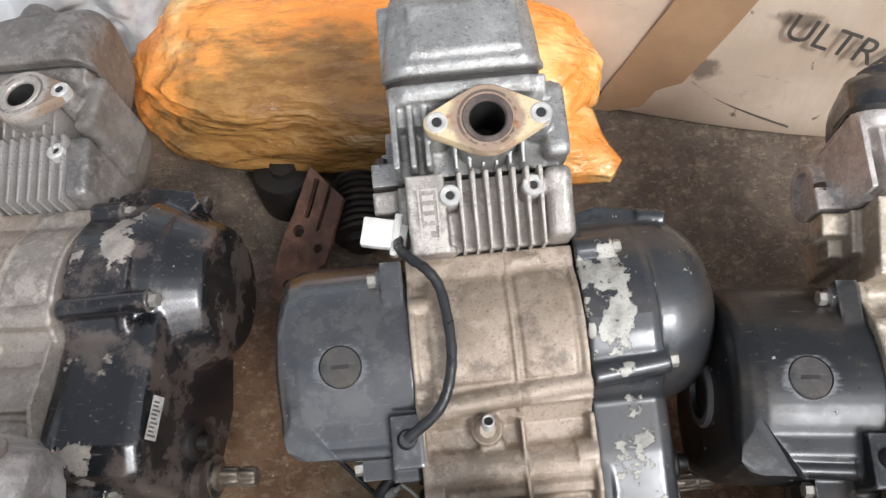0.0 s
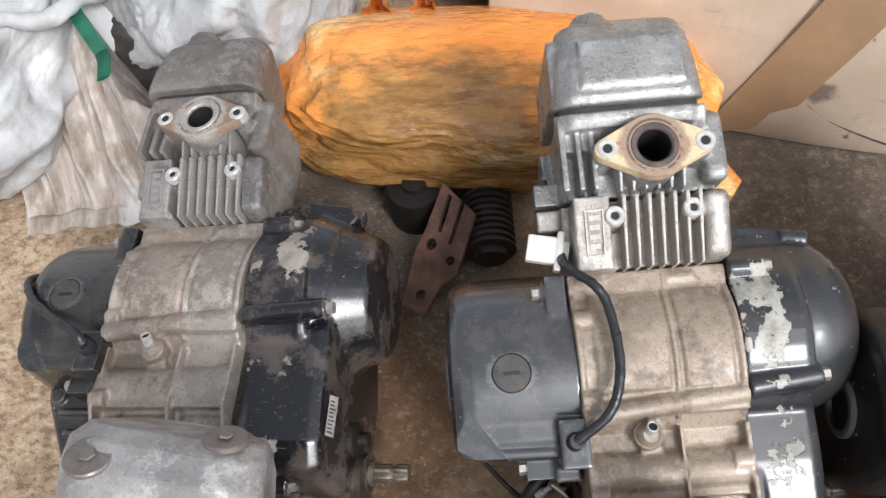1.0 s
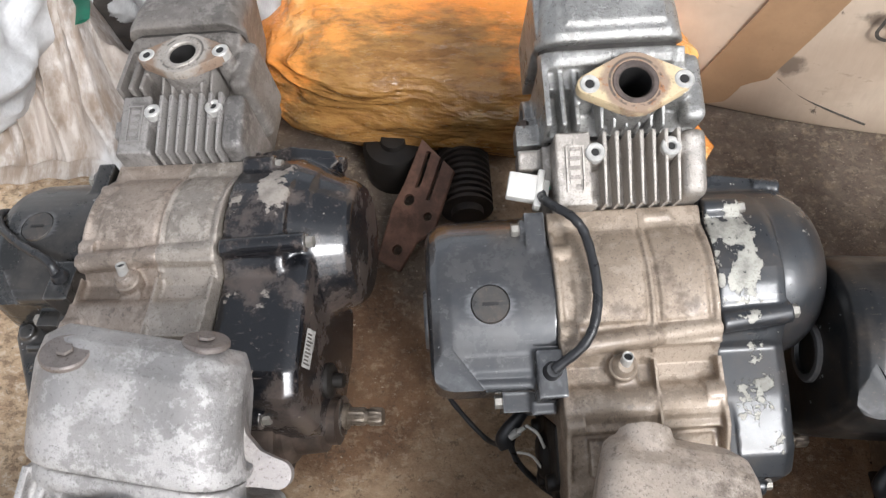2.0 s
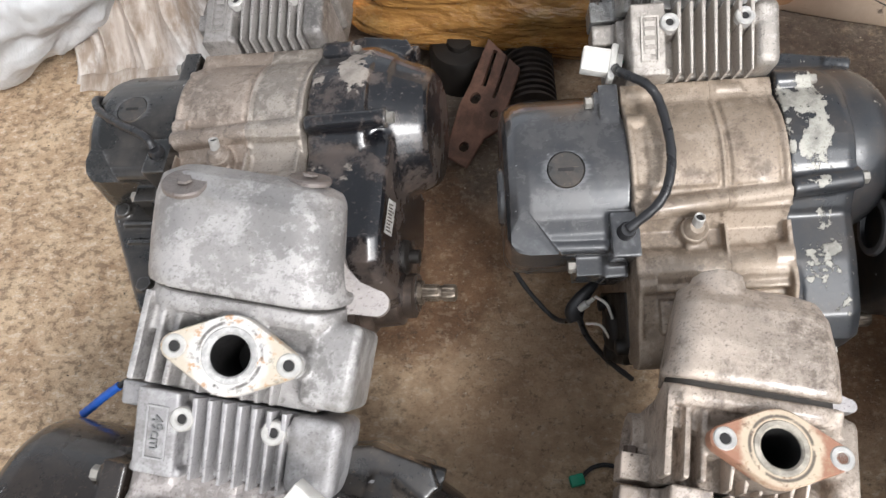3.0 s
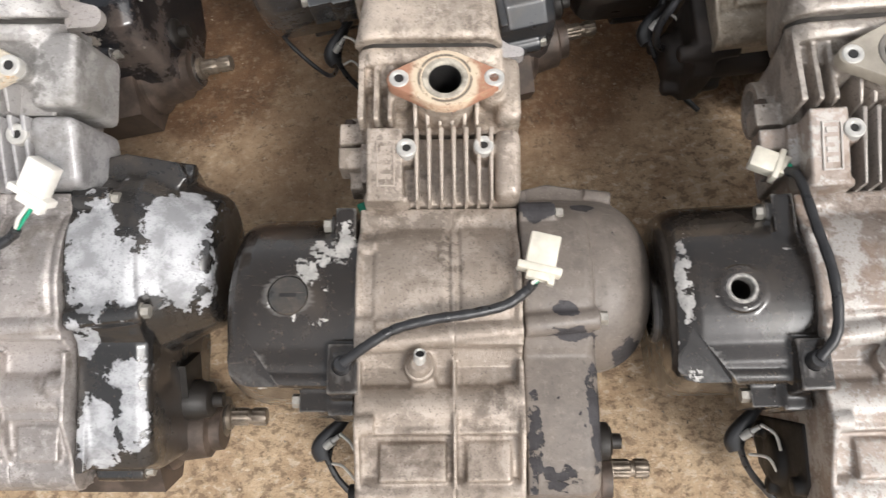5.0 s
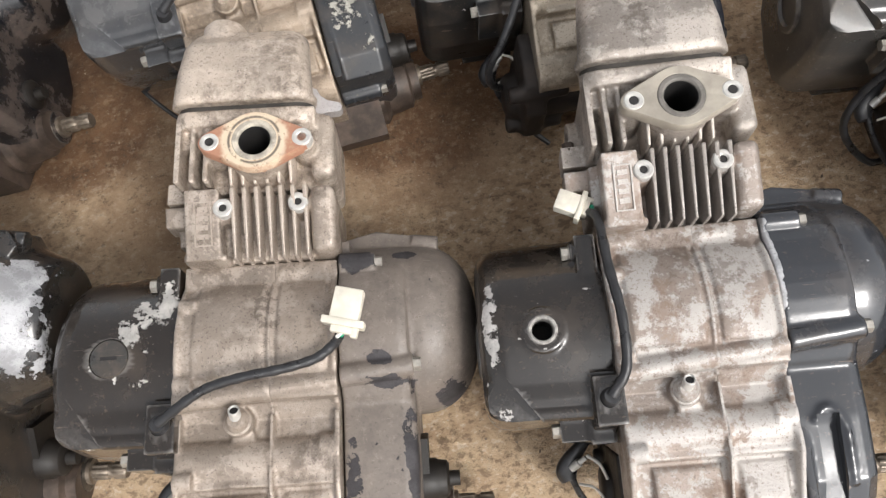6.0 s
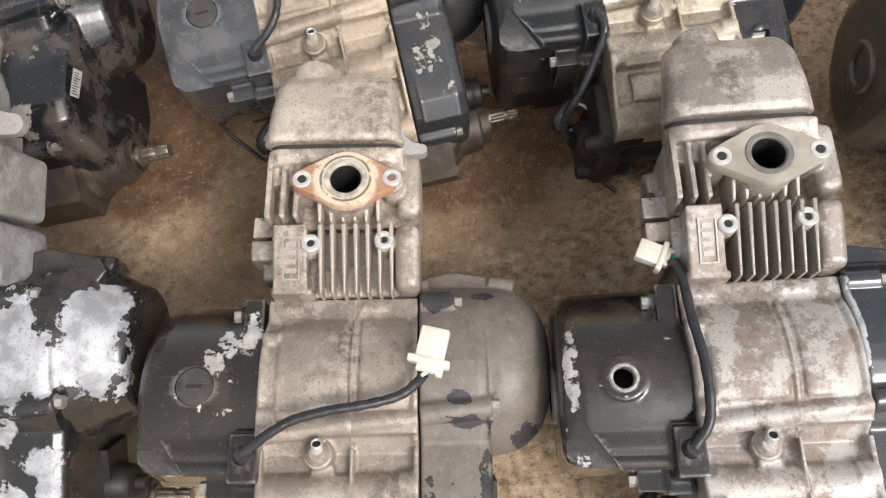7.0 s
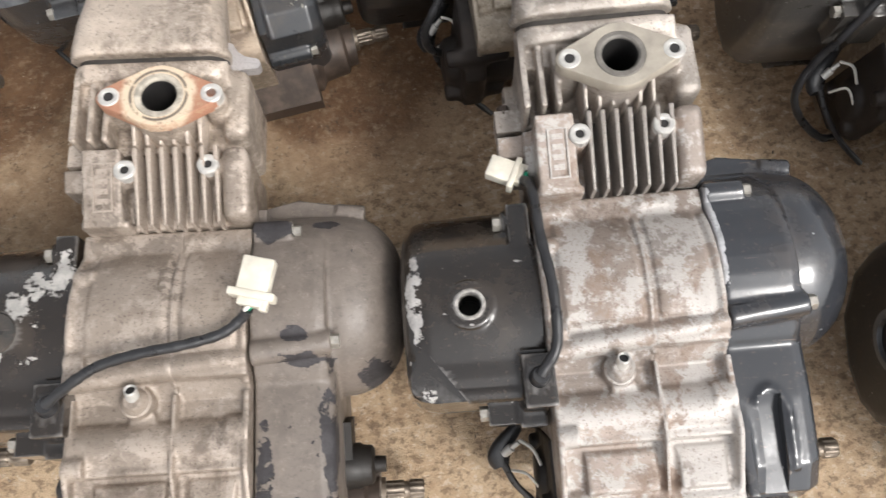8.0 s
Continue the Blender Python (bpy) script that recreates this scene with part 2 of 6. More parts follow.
def ground_mat():
    """Worn dusty concrete yard, soaked dark with oil between the engines; shade by the carton and sack is painted in.
    """
    m = Mat("yard_concrete", 0.85, 0.0, 3.1)
    big = m.noise(4.0, 7, 0.65)
    mid = m.noise(34, 9, 0.75)
    fine = m.noise(120, 7, 0.78)
    tan = m.mix(m.span(mid, 0.28, 0.72), (0.37, 0.245, 0.147), (0.62, 0.465, 0.305))
    oil = m.mix(m.span(mid, 0.28, 0.76), (0.160, 0.092, 0.050), (0.34, 0.218, 0.130))
    soak_shade = m.near((-0.14, 0.19, 0.0), 0.21)
    soak_shade = m.math("MAXIMUM", soak_shade, m.near((0.05, 0.20, 0.0), 0.16))
    soak_shade = m.math("MAXIMUM", soak_shade, m.near((0.145, 0.085, 0.0), 0.145))
    soak_shade = m.math("MAXIMUM", soak_shade, m.math("MULTIPLY", m.near((-0.045, 0.06, 0.0), 0.16), 0.55))
    # oil soak that also deepens the painted shade beside the carton
    soak_shade = m.math("MAXIMUM", soak_shade, m.near((0.20, 0.36, 0.0), 0.28))
    soak_shade = m.math("MAXIMUM", soak_shade, m.near((-0.15, 0.35, 0.0), 0.25))
    soak_shade = m.math("ADD", soak_shade, m.math("MULTIPLY", m.math("SUBTRACT", m.noise(10, 7, 0.68), 0.5), 0.7))
    c = m.mix(m.span(soak_shade, 0.12, 0.60, 0.0, 0.76), tan, oil)
    # shade beside the carton and under the orange sack, painted as dark patches
    yard_shade = m.math("ADD", m.math("MAXIMUM", m.near((0.19, 0.31, 0.0), 0.24), m.near((-0.115, 0.280, 0.0), 0.17)), m.math("MULTIPLY", m.math("SUBTRACT", m.noise(9, 6, 0.65), 0.5), 0.6))
    c = m.mix(m.span(yard_shade, 0.10, 0.55, 0.0, 0.8), c, m.mix(m.span(mid, 0.3, 0.7), (0.050, 0.040, 0.033), (0.125, 0.105, 0.088)))
    wet = m.math("MAXIMUM", m.near((0.150, 0.092, 0.0), 0.108), m.math("MULTIPLY", m.near((-0.120, 0.145, 0.0), 0.12), 0.9))
    wet = m.math("ADD", wet, m.math("MULTIPLY", m.math("SUBTRACT", m.noise(16, 8, 0.7), 0.5), 0.9))
    wet = m.span(wet, 0.18, 0.42)
    c = m.mix(m.math("MULTIPLY", wet, 0.8), c, m.mix(m.span(mid, 0.3, 0.7), (0.080, 0.036, 0.014), (0.185, 0.090, 0.038)))
    c = m.mix(m.span(big, 0.58, 0.75, 0.0, 0.25), c, (0.12, 0.085, 0.055))
    c = m.mix(m.span(fine, 0.52, 0.66, 0.0, 0.45), c, (0.40, 0.31, 0.21))
    c = m.mix(m.span(m.noise(150, 6, 0.78, lac=2.4), 0.54, 0.66, 0.0, 0.6), c, (0.050, 0.034, 0.022))
    flake = m.noise(115, 5, 0.68, squash=(1.0, 1.4, 1.0))
    dry = m.span(soak_shade, 0.05, 0.5, 0.7, 0.15)
    c = m.mix(m.math("MULTIPLY", m.span(flake, 0.52, 0.60), dry), c, (0.20, 0.135, 0.088))
    c = m.mix(m.math("MULTIPLY", m.span(flake, 0.46, 0.37), dry), c, (0.66, 0.55, 0.42))
    grit = m.noise(330, 4, 0.75)
    c = m.mix(m.span(grit, 0.62, 0.70, 0.0, 0.6), c, (0.55, 0.47, 0.37))
    m.color(c)
    m.set(m.b, "Roughness", m.math("SUBTRACT", m.span(soak_shade, 0.2, 0.9, 0.92, 0.72), m.math("MULTIPLY", wet, 0.14)))
    m.bump(mid, 0.005, 0.6)
    m.bump(flake, 0.004, 0.5)
    m.bump(fine, 0.002, 0.7)
    m.bump(grit, 0.0008, 0.6)
    return m.m


def woven(name, tint, dark, light, seed=0.0, rough=0.38, dirt=(0.16, 0.10, 0.05), dirt_amount=0.4, weave=1.0, soiled=None, run=(1.0, 3.0, 3.0), crease=0.0012, fine=13, crinkle=0.0):
    """Woven polypropylene sack cloth."""
    m = Mat(name, rough, 0.0, seed)
    n = m.noise(9, 6, 0.65)
    c = m.mix(m.span(n, 0.35, 0.65), dark, tint)
    c = m.mix(m.span(m.noise(11, 5, 0.6), 0.50, 0.66), c, light)
    streak = m.noise(26, 6, 0.7, squash=run)
    c = m.mix(m.span(streak, 0.62 - 0.22 * dirt_amount, 0.80 - 0.18 * dirt_amount, 0.0, 0.75), c, dirt)
    if soiled:
        spot = m.math("ADD", m.near(soiled[0], soiled[1]), m.math("MULTIPLY", m.math("SUBTRACT", m.noise(14, 7, 0.7, squash=(1.0, 2.0, 2.5)), 0.5), 0.9))
        grimy = m.mix(m.span(m.noise(48, 6, 0.7, squash=run), 0.38, 0.62), soiled[2], tuple(2.3 * v for v in soiled[2]))
        c = m.mix(m.span(spot, 0.30, 0.52, 0.0, 0.85), c, grimy)
    wx = m.nodes.new("ShaderNodeTexWave")
    m.links.new(m.coord, wx.inputs["Vector"])
    m.set(wx, "Scale", 260.0)
    m.set(wx, "Distortion", 1.5)
    c = m.mix(m.math("MULTIPLY", wx.outputs["Fac"], 0.12 * weave), c, tuple(v * 0.6 for v in dark))
    m.color(c)
    m.set(m.b, "Roughness", m.span(streak, 0.3, 0.7, rough - 0.08, rough + 0.2))
    m.bump(wx.outputs["Fac"], 0.0003, 0.35 * weave)
    for scale, depth in ((fine, crease), (fine * 2.8, crease * 0.4)):
        fold = m.math("ABSOLUTE", m.math("SUBTRACT", m.noise(scale, 3, 0.5, squash=run), 0.5))
        m.bump(m.span(fold, 0.0, 0.16, 1.0, 0.0), depth, 0.4)
    m.bump(m.noise(90, 4, 0.6), 0.0012, 0.4)
    if crinkle:
        # sharp little film wrinkles running across the folds
        for scale, depth in ((38, 0.0016), (95, 0.0006)):
            fold = m.math("ABSOLUTE", m.math("SUBTRACT", m.noise(scale, 4, 0.6, squash=(0.6, 1.0, 1.3)), 0.5))
            m.bump(m.span(fold, 0.0, 0.14, 1.0, 0.0), depth, 0.4 * crinkle)
    return m.m


RUBBER = plain("black_rubber", (0.030, 0.030, 0.032), 0.34, 0.0, 1.0, 0.4, 90)
DARK = plain("oily_black_iron", (0.022, 0.018, 0.015), 0.55, 0.2, 2.0, 0.5, 70)
BROWN_IRON = plain("grimy_brown_iron", (0.115, 0.084, 0.066), 0.55, 0.3, 2.6, 0.6, 70)
SOOTY_IRON = plain("sooty_brown_iron", (0.048, 0.037, 0.031), 0.6, 0.2, 2.8, 0.6, 70)
ZINC = plain("bright_zinc", (0.66, 0.64, 0.60), 0.42, 0.3, 4.0, 0.3, 150)
LETTER = plain("shadowed_alloy", (0.20, 0.20, 0.20), 0.6, 0.2, 4.2)
BOLT_STEEL = plain("dull_bolt_steel", (0.46, 0.43, 0.38), 0.4, 0.4, 4.4, 0.4, 150)
RING_STEEL = plain("scuffed_ring_steel", (0.60, 0.57, 0.53), 0.45, 0.3, 4.8, 0.6, 260, 0.0008)
SPLINE = plain("worn_spline_steel", (0.25, 0.205, 0.16), 0.36, 0.5, 4.5, 0.5, 120)
BRASS = plain("dull_brass", (0.42, 0.30, 0.16), 0.42, 0.6, 4.6, 0.5, 120)
# near-black stand-in: the darkness inside holes, slots and ports is put into colour
BORE = plain("hole_dark", (0.030, 0.028, 0.027), 0.6, 0.2, 5.0, 0.4, 100)
GASKET = plain("dark_gasket", (0.05, 0.045, 0.04), 0.7, 0.0, 5.5, 0.4, 150)
CONNECTOR = plain("yellowed_nylon", (0.76, 0.71, 0.60), 0.45, 0.0, 6.0, 0.22, 70)
CONNECTOR_W = plain("white_nylon", (0.80, 0.77, 0.71), 0.45, 0.0, 6.4, 0.18, 70)
GREEN_WIRE = plain("green_wire", (0.02, 0.38, 0.22), 0.4, 0.0, 6.7, 0.2)
WHITE_WIRE = plain("white_wire", (0.75, 0.72, 0.66), 0.45, 0.0, 6.8, 0.2)
BLUE_WIRE = plain("blue_wire", (0.03, 0.13, 0.55), 0.4, 0.0, 6.9, 0.2)
RUST = plain("rusted_steel", (0.25, 0.132, 0.090), 0.8, 0.1, 7.0, 0.65, 45, 0.0012)
INK = plain("worn_ink", (0.10, 0.085, 0.07), 0.8, 0.0, 7.2, 0.5, 140)
GROUND = ground_mat()


# ---- mesh helpers ----
def finish(me, angle=40):
    me.shade_smooth()
    me.set_sharp_from_angle(angle=radians(angle))
    return me


def part(name, bm, material, parent, label="", angle=40):
    """Links a bmesh, or a mesh made already, as one part under a thing."""
    if isinstance(bm, bmesh.types.BMesh):
        me = bpy.data.meshes.new(name)
        bmesh.ops.recalc_face_normals(bm, faces=bm.faces[:])
        bm.to_mesh(me)
        bm.free()
        finish(me, angle)
    else:
        me = bm
    if not me.materials:
        me.materials.append(material)
    ob = new(name, me)
    ob.parent = parent
    ob.material_slots[0].link = "OBJECT"
    ob.material_slots[0].material = material
    if label:
        tagged(ob, label)
    return ob


def basis(p, q):
    d = (Vector(q) - Vector(p)).normalized()
    a = d.cross(Vector((0, 0, 1)) if abs(d.z) < 0.9 else Vector((0, 1, 0))).normalized()
    return d, a, d.cross(a)


def skin(bm, rings, close=False, caps=True):
    """Quads between rings of points, with end caps."""
    vs = [[bm.verts.new(p) for p in r] for r in rings]
    n = len(vs[0])
    for a, b in list(zip(vs, vs[1:])) + ([(vs[-1], vs[0])] if close else []):
        for i in range(n):
            bm.faces.new((a[i], a[(i + 1) % n], b[(i + 1) % n], b[i]))
    if caps and not close:
        bm.faces.new(vs[0][::-1])
        bm.faces.new(vs[-1])
    return bm


def rod(bm, p, q, r, r2=None, n=24):
    d, a, b = basis(p, q)
    r2 = r if r2 is None else r2
    ring = lambda c, s: [Vector(c) + s * (math.cos(t) * a + math.sin(t) * b) for t in (math.tau * i / n for i in range(n))]
    return skin(bm, [ring(p, r), ring(q, r2)])


def turned(bm, p, q, profile, n=32):
    """A turned body: profile of (distance from p along the axis p-q, radius)."""
    d, a, b = basis(p, q)
    return skin(bm, [[Vector(p) + d * h + r * (math.cos(t) * a + math.sin(t) * b)
                      for t in (math.tau * i / n for i in range(n))] for h, r in profile])


def ring_tube(bm, p, q, r_out, r_in, n=32, chamfer=0.0006):
    d, a, b = basis(p, q)
    h = (Vector(q) - Vector(p)).length
    rows = [(0, r_out), (h - chamfer, r_out), (h, r_out - chamfer), (h, r_in + chamfer), (h - chamfer, r_in), (0, r_in)]
    return skin(bm, [[Vector(p) + d * k + r * (math.cos(t) * a + math.sin(t) * b)
                      for t in (math.tau * i / n for i in range(n))] for k, r in rows], close=True)


def box(bm, x0, x1, y0, y1, z0, z1, bevel=0.0, seg=2):
    made = bmesh.ops.create_cube(bm, size=1.0, matrix=Matrix.Translation(((x0 + x1) / 2, (y0 + y1) / 2, (z0 + z1) / 2))
                                 @ Matrix.Diagonal((x1 - x0, y1 - y0, z1 - z0, 1)))
    if bevel:
        edges = {e for v in made["verts"] for e in v.link_edges}
        bmesh.ops.bevel(bm, geom=list(edges), offset=bevel, segments=seg, profile=0.5, affect="EDGES")
    return bm


def prism(bm, profile, xs, centre=None):
    """A side outline (y, z) drawn along x; xs: (x, scale about the centre)."""
    cy, cz = centre or (0.0, 0.0)
    return skin(bm, [[Vector((x, cy + (y - cy) * s, cz + (z - cz) * s)) for y, z in profile] for x, s in xs])


def arc(cy, cz, r, a0, a1, n=14):
    return [(cy + r * math.cos(radians(a0 + (a1 - a0) * i / n)), cz + r * math.sin(radians(a0 + (a1 - a0) * i / n)))
            for i in range(n + 1)]


def hexhead(bm, p, q, r):
    rod(bm, p, q, r, n=6)
    d = (Vector(q) - Vector(p)).normalized()
    return rod(bm, Vector(p) - d * 0.0012, p, r * 1.25, n=16)


def sweep(bm, points, r, n=10, steps=8):
    """A round cable through the points."""
    P = [Vector(p) for p in points]
    P = [2 * P[0] - P[1]] + P + [2 * P[-1] - P[-2]]
    line = []
    for i in range(1, len(P) - 2):
        a, b, c, d = P[i - 1:i + 3]
        for k in range(steps):
            t = k / steps
            line.append(0.5 * (2 * b + (c - a) * t + (2 * a - 5 * b + 4 * c - d) * t * t + (3 * b - a - 3 * c + d) * t ** 3))
    line.append(P[-2])
    rings, side = [], None
    for i, p in enumerate(line):
        d = (line[min(i + 1, len(line) - 1)] - line[max(i - 1, 0)]).normalized()
        side = (side - d * side.dot(d)).normalized() if side else d.orthogonal().normalized()
        up = d.cross(side)
        k = r * (1 + 0.06 * math.sin(i * 1.7))
        rings.append([p + k * (math.cos(math.tau * j / n) * side + math.sin(math.tau * j / n) * up) for j in range(n)])
    return skin(bm, rings)


def cast(name, bm, voxel=0.0012, rounds=4, cuts=None, keep=0.32):
    """Melts overlapping solids into one casting with filleted edges, and drills it."""
    bmesh.ops.recalc_face_normals(bm, faces=bm.faces[:])
    me = bpy.data.meshes.new(name)
    bm.to_mesh(me)
    bm.free()
    ob = new(name, me)
    fuse = ob.modifiers.new("fuse", "REMESH")
    fuse.mode, fuse.voxel_size = "VOXEL", voxel
    ease = ob.modifiers.new("ease", "SMOOTH")
    ease.factor, ease.iterations = 0.5, rounds
    tool = None
    if cuts:
        bmesh.ops.recalc_face_normals(cuts, faces=cuts.faces[:])
        tm = bpy.data.meshes.new("tool")
        cuts.to_mesh(tm)
        cuts.free()
        tool = new("tool", tm)
        drill = ob.modifiers.new("drill", "BOOLEAN")
        drill.object, drill.operation, drill.solver = tool, "DIFFERENCE", "EXACT"
    thin = ob.modifiers.new("thin", "DECIMATE")
    thin.ratio = keep
    bpy.context.view_layer.update()
    done = bpy.data.meshes.new_from_object(ob.evaluated_get(bpy.context.evaluated_depsgraph_get()))
    done.name = name
    bpy.data.objects.remove(ob)
    bpy.data.meshes.remove(me)
    if tool:
        bpy.data.objects.remove(tool)
    done.materials.clear()
    return finish(done, 50)


def letters(text, size, depth=0.0004):
    cu = bpy.data.curves.new("lettering", "FONT")
    cu.body, cu.size, cu.extrude = text, size, depth
    cu.align_x, cu.align_y = "CENTER", "CENTER"
    ob = new("lettering", cu)
    bpy.context.view_layer.update()
    me = bpy.data.meshes.new_from_object(ob.evaluated_get(bpy.context.evaluated_depsgraph_get()))
    bpy.data.objects.remove(ob)
    me.materials.clear()
    return me


B = bmesh.new

# ---- ground ----
bm = B()
box(bm, -60, 60, -60, 60, -0.3, 0.0)
ground = new("ground", bpy.data.meshes.new("ground"))
bm.to_mesh(ground.data)
bm.free()
ground.data.materials.append(GROUND)
tagged(ground, "dusty tan concrete yard stained dark with oil", "ground", kind="structure")


# ---- engine castings, shared by all engines ----
# x to the right cover, y towards the cylinder head, z up; the breather stud stands over the origin.
SEAM, LEFT, RIGHT = 0.015, -0.033, 0.048


def rise(bm, y0, slope, floor=0.09):
    """Leans the upper side of a casting up towards the head."""
    for v in bm.verts:
        if v.co.z > floor:
            v.co.z += slope * (v.co.y - y0)


def crankcase_half(name, x0, x1, rim_first):
    bm = B()
    prism(bm, arc(0.035, 0.083, 0.0505, 0, 360, 40)[:-1], [(x0, 1), (x1, 1)])
    low = [(-0.040, 0.004), (-0.03, 0.0), (0.045, 0.0)] if rim_first else [(-0.066, 0.004), (-0.05, 0.0), (0.045, 0.0)]
    rear = [(-0.070, 0.082), (-0.052, 0.070), (-0.044, 0.03)] if rim_first else [(-0.074, 0.06)]
    prism(bm, low + [(0.06, 0.006), (0.072, 0.04), (0.07, 0.108), (0.03, 0.116), (-0.016, 0.1185), (-0.05, 0.1125), (-0.068, 0.10)] + rear,
          [(x0, 1), (x1, 1)])
    # tie-bolt ridge, slightly askew, gear-shaft swells and the step behind them
    ry = lambda x: 0.0105 + 0.09 * x
    rod(bm, (x0, ry(x0), 0.1278), (x1, ry(x1), 0.1278), 0.0056)
    prism(bm, [(ry(0) + 0.004, 0.11), (ry(0) + 0.004, 0.1300), (ry(0) - 0.004, 0.1300), (ry(0) - 0.006, 0.11)], [(x0, 1), (x1, 1)])
    rod(bm, (x0, -0.0215, 0.1130), (x1, -0.0215, 0.1130), 0.0120)
    box(bm, x0, x1, -0.0345, -0.0215, 0.09, 0.1215)
    rod(bm, (x0, -0.061, 0.1005), (x1, -0.061, 0.1005), 0.0125)
    box(bm, x0, x1, 0.066, 0.0805, 0.03, 0.122)
    # pillowed panel and raised joint rims on the crank chamber
    a, b = (x0 + 0.0095, x1 - 0.0045) if rim_first else (x0 + 0.0045, x1 - 0.0060)
    prism(bm, arc(0.035, 0.083, 0.0518, 30, 108, 18) + arc(0.035, 0.083, 0.043, 108, 30, 18), [(a, 1), (b, 1)])
    for x, w in ((x0, 0.0026 if rim_first else 0.0014), (x1 - (0.0014 if rim_first else 0.0026), 0.0014 if rim_first else 0.0026)):
        prism(bm, arc(0.035, 0.083, 0.0519, 20, 128, 24) + arc(0.035, 0.083, 0.043, 128, 20, 24), [(x, 1), (x + w, 1)])
        prism(bm, [(0.0, 0.10), (0.0, 0.1250), (-0.012, 0.1245), (-0.034, 0.1260), (-0.05, 0.1170), (-0.072, 0.107), (-0.0725, 0.09)],
              [(x, 1), (x + w, 1)])
    if rim_first:
        rod(bm, (-0.0017, -0.0026, 0.11), (-0.0017, -0.0026, 0.1270), 0.0074)
        rod(bm, (0.0, -0.010, 0.11), (0.0, -0.010, 0.1215), 0.0060)
        box(bm, x0 + 0.012, x1 - 0.005, -0.056, -0.038, 0.10, 0.1168)
        for y, z in ((0.056, 0.1265), (0.016, 0.1290), (-0.030, 0.1225)):
            rod(bm, (x0, y, z), (x0 + 0.0095, y, z), 0.0052)
    else:
        box(bm, x0 + 0.006, x1 - 0.007, -0.056, -0.038, 0.10, 0.1155)
        rod(bm, (x1 - 0.012, 0.074, 0.114), (x1, 0.074, 0.114), 0.0062)
        rod(bm, (x1 - 0.010, -0.018, 0.1180), (x1, -0.018, 0.1180), 0.0080)
    rod(bm, (x0 + 0.004, 0.0755, 0.118), (x0 + 0.018, 0.0755, 0.118), 0.0050)
    return cast(name, bm, 0.00095, 2, keep=0.3)


COVER_SIDE = arc(0.033, 0.0755, 0.0558, -8, 118, 26) + [(-0.0020, 0.1240), (-0.0080, 0.1205), (-0.0105, 0.1150), (-0.0135, 0.090), (-0.0130, 0.060), (-0.008, 0.03), (0.006, 0.016), (0.03, 0.012), (0.06, 0.02), (0.082, 0.045)]


def left_cover_mesh(name, opened):
    bm = B()
    prism(bm, COVER_SIDE, [(-0.0322, 1), (-0.086, 0.985), (-0.0925, 0.955), (-0.0965, 0.90), (-0.0985, 0.80)], (0.033, 0.0755))
    # seat of the timing cap, bolt lugs, cable outlet block
    if opened:
        rod(bm, (-0.0663, 0.0320, 0.118), (-0.0663, 0.0320, 0.1315), 0.0122, 0.0112)
    rod(bm, (-0.0345, 0.0726, 0.1180), (-0.0477, 0.0726, 0.1180), 0.0062)
    box(bm, -0.045, -0.0345, 0.045, 0.080, 0.09, 0.1255)
    box(bm, -0.0620, -0.0345, -0.0220, -0.006, 0.080, 0.1090)
    box(bm, -0.0475, -0.0345, -0.0240, -0.006, 0.080, 0.1105)
    rod(bm, (-0.0885, -0.0068, 0.1178), (-0.046, -0.0078, 0.1178), 0.0046)
    box(bm, -0.0455, -0.0310, -0.0165, 0.0075, 0.09, 0.1315)
    rod(bm, (-0.0345, 0.0, 0.022), (-0.07, 0.0, 0.022), 0.0065)
    cuts = B()
    # flat facet across the rear outer corner
    p1, p2, v = Vector((-0.1010, 0.0310, 0.1350)), Vector((-0.0620, -0.0235, 0.1065)), Vector((-0.042, -0.030, -0.0195))
    low = [p1, p2, p2 + v, p1 + v]
    skin(cuts, [low, [p + Vector((0, 0, 0.05)) for p in low]])
    if not opened:
        rod(cuts, (-0.0663, 0.0320, 0.1274), (-0.0663, 0.0320, 0.15), 0.0101, n=48)
    if opened:
        rod(cuts, (-0.0663, 0.0320, 0.10), (-0.0663, 0.0320, 0.15), 0.0064, n=32)
    rod(cuts, (-0.0385, -0.0035, 0.122), (-0.0385, -0.0035, 0.14), 0.0046, n=20)
    return cast(name, bm, 0.0010, 2, cuts, 0.4)


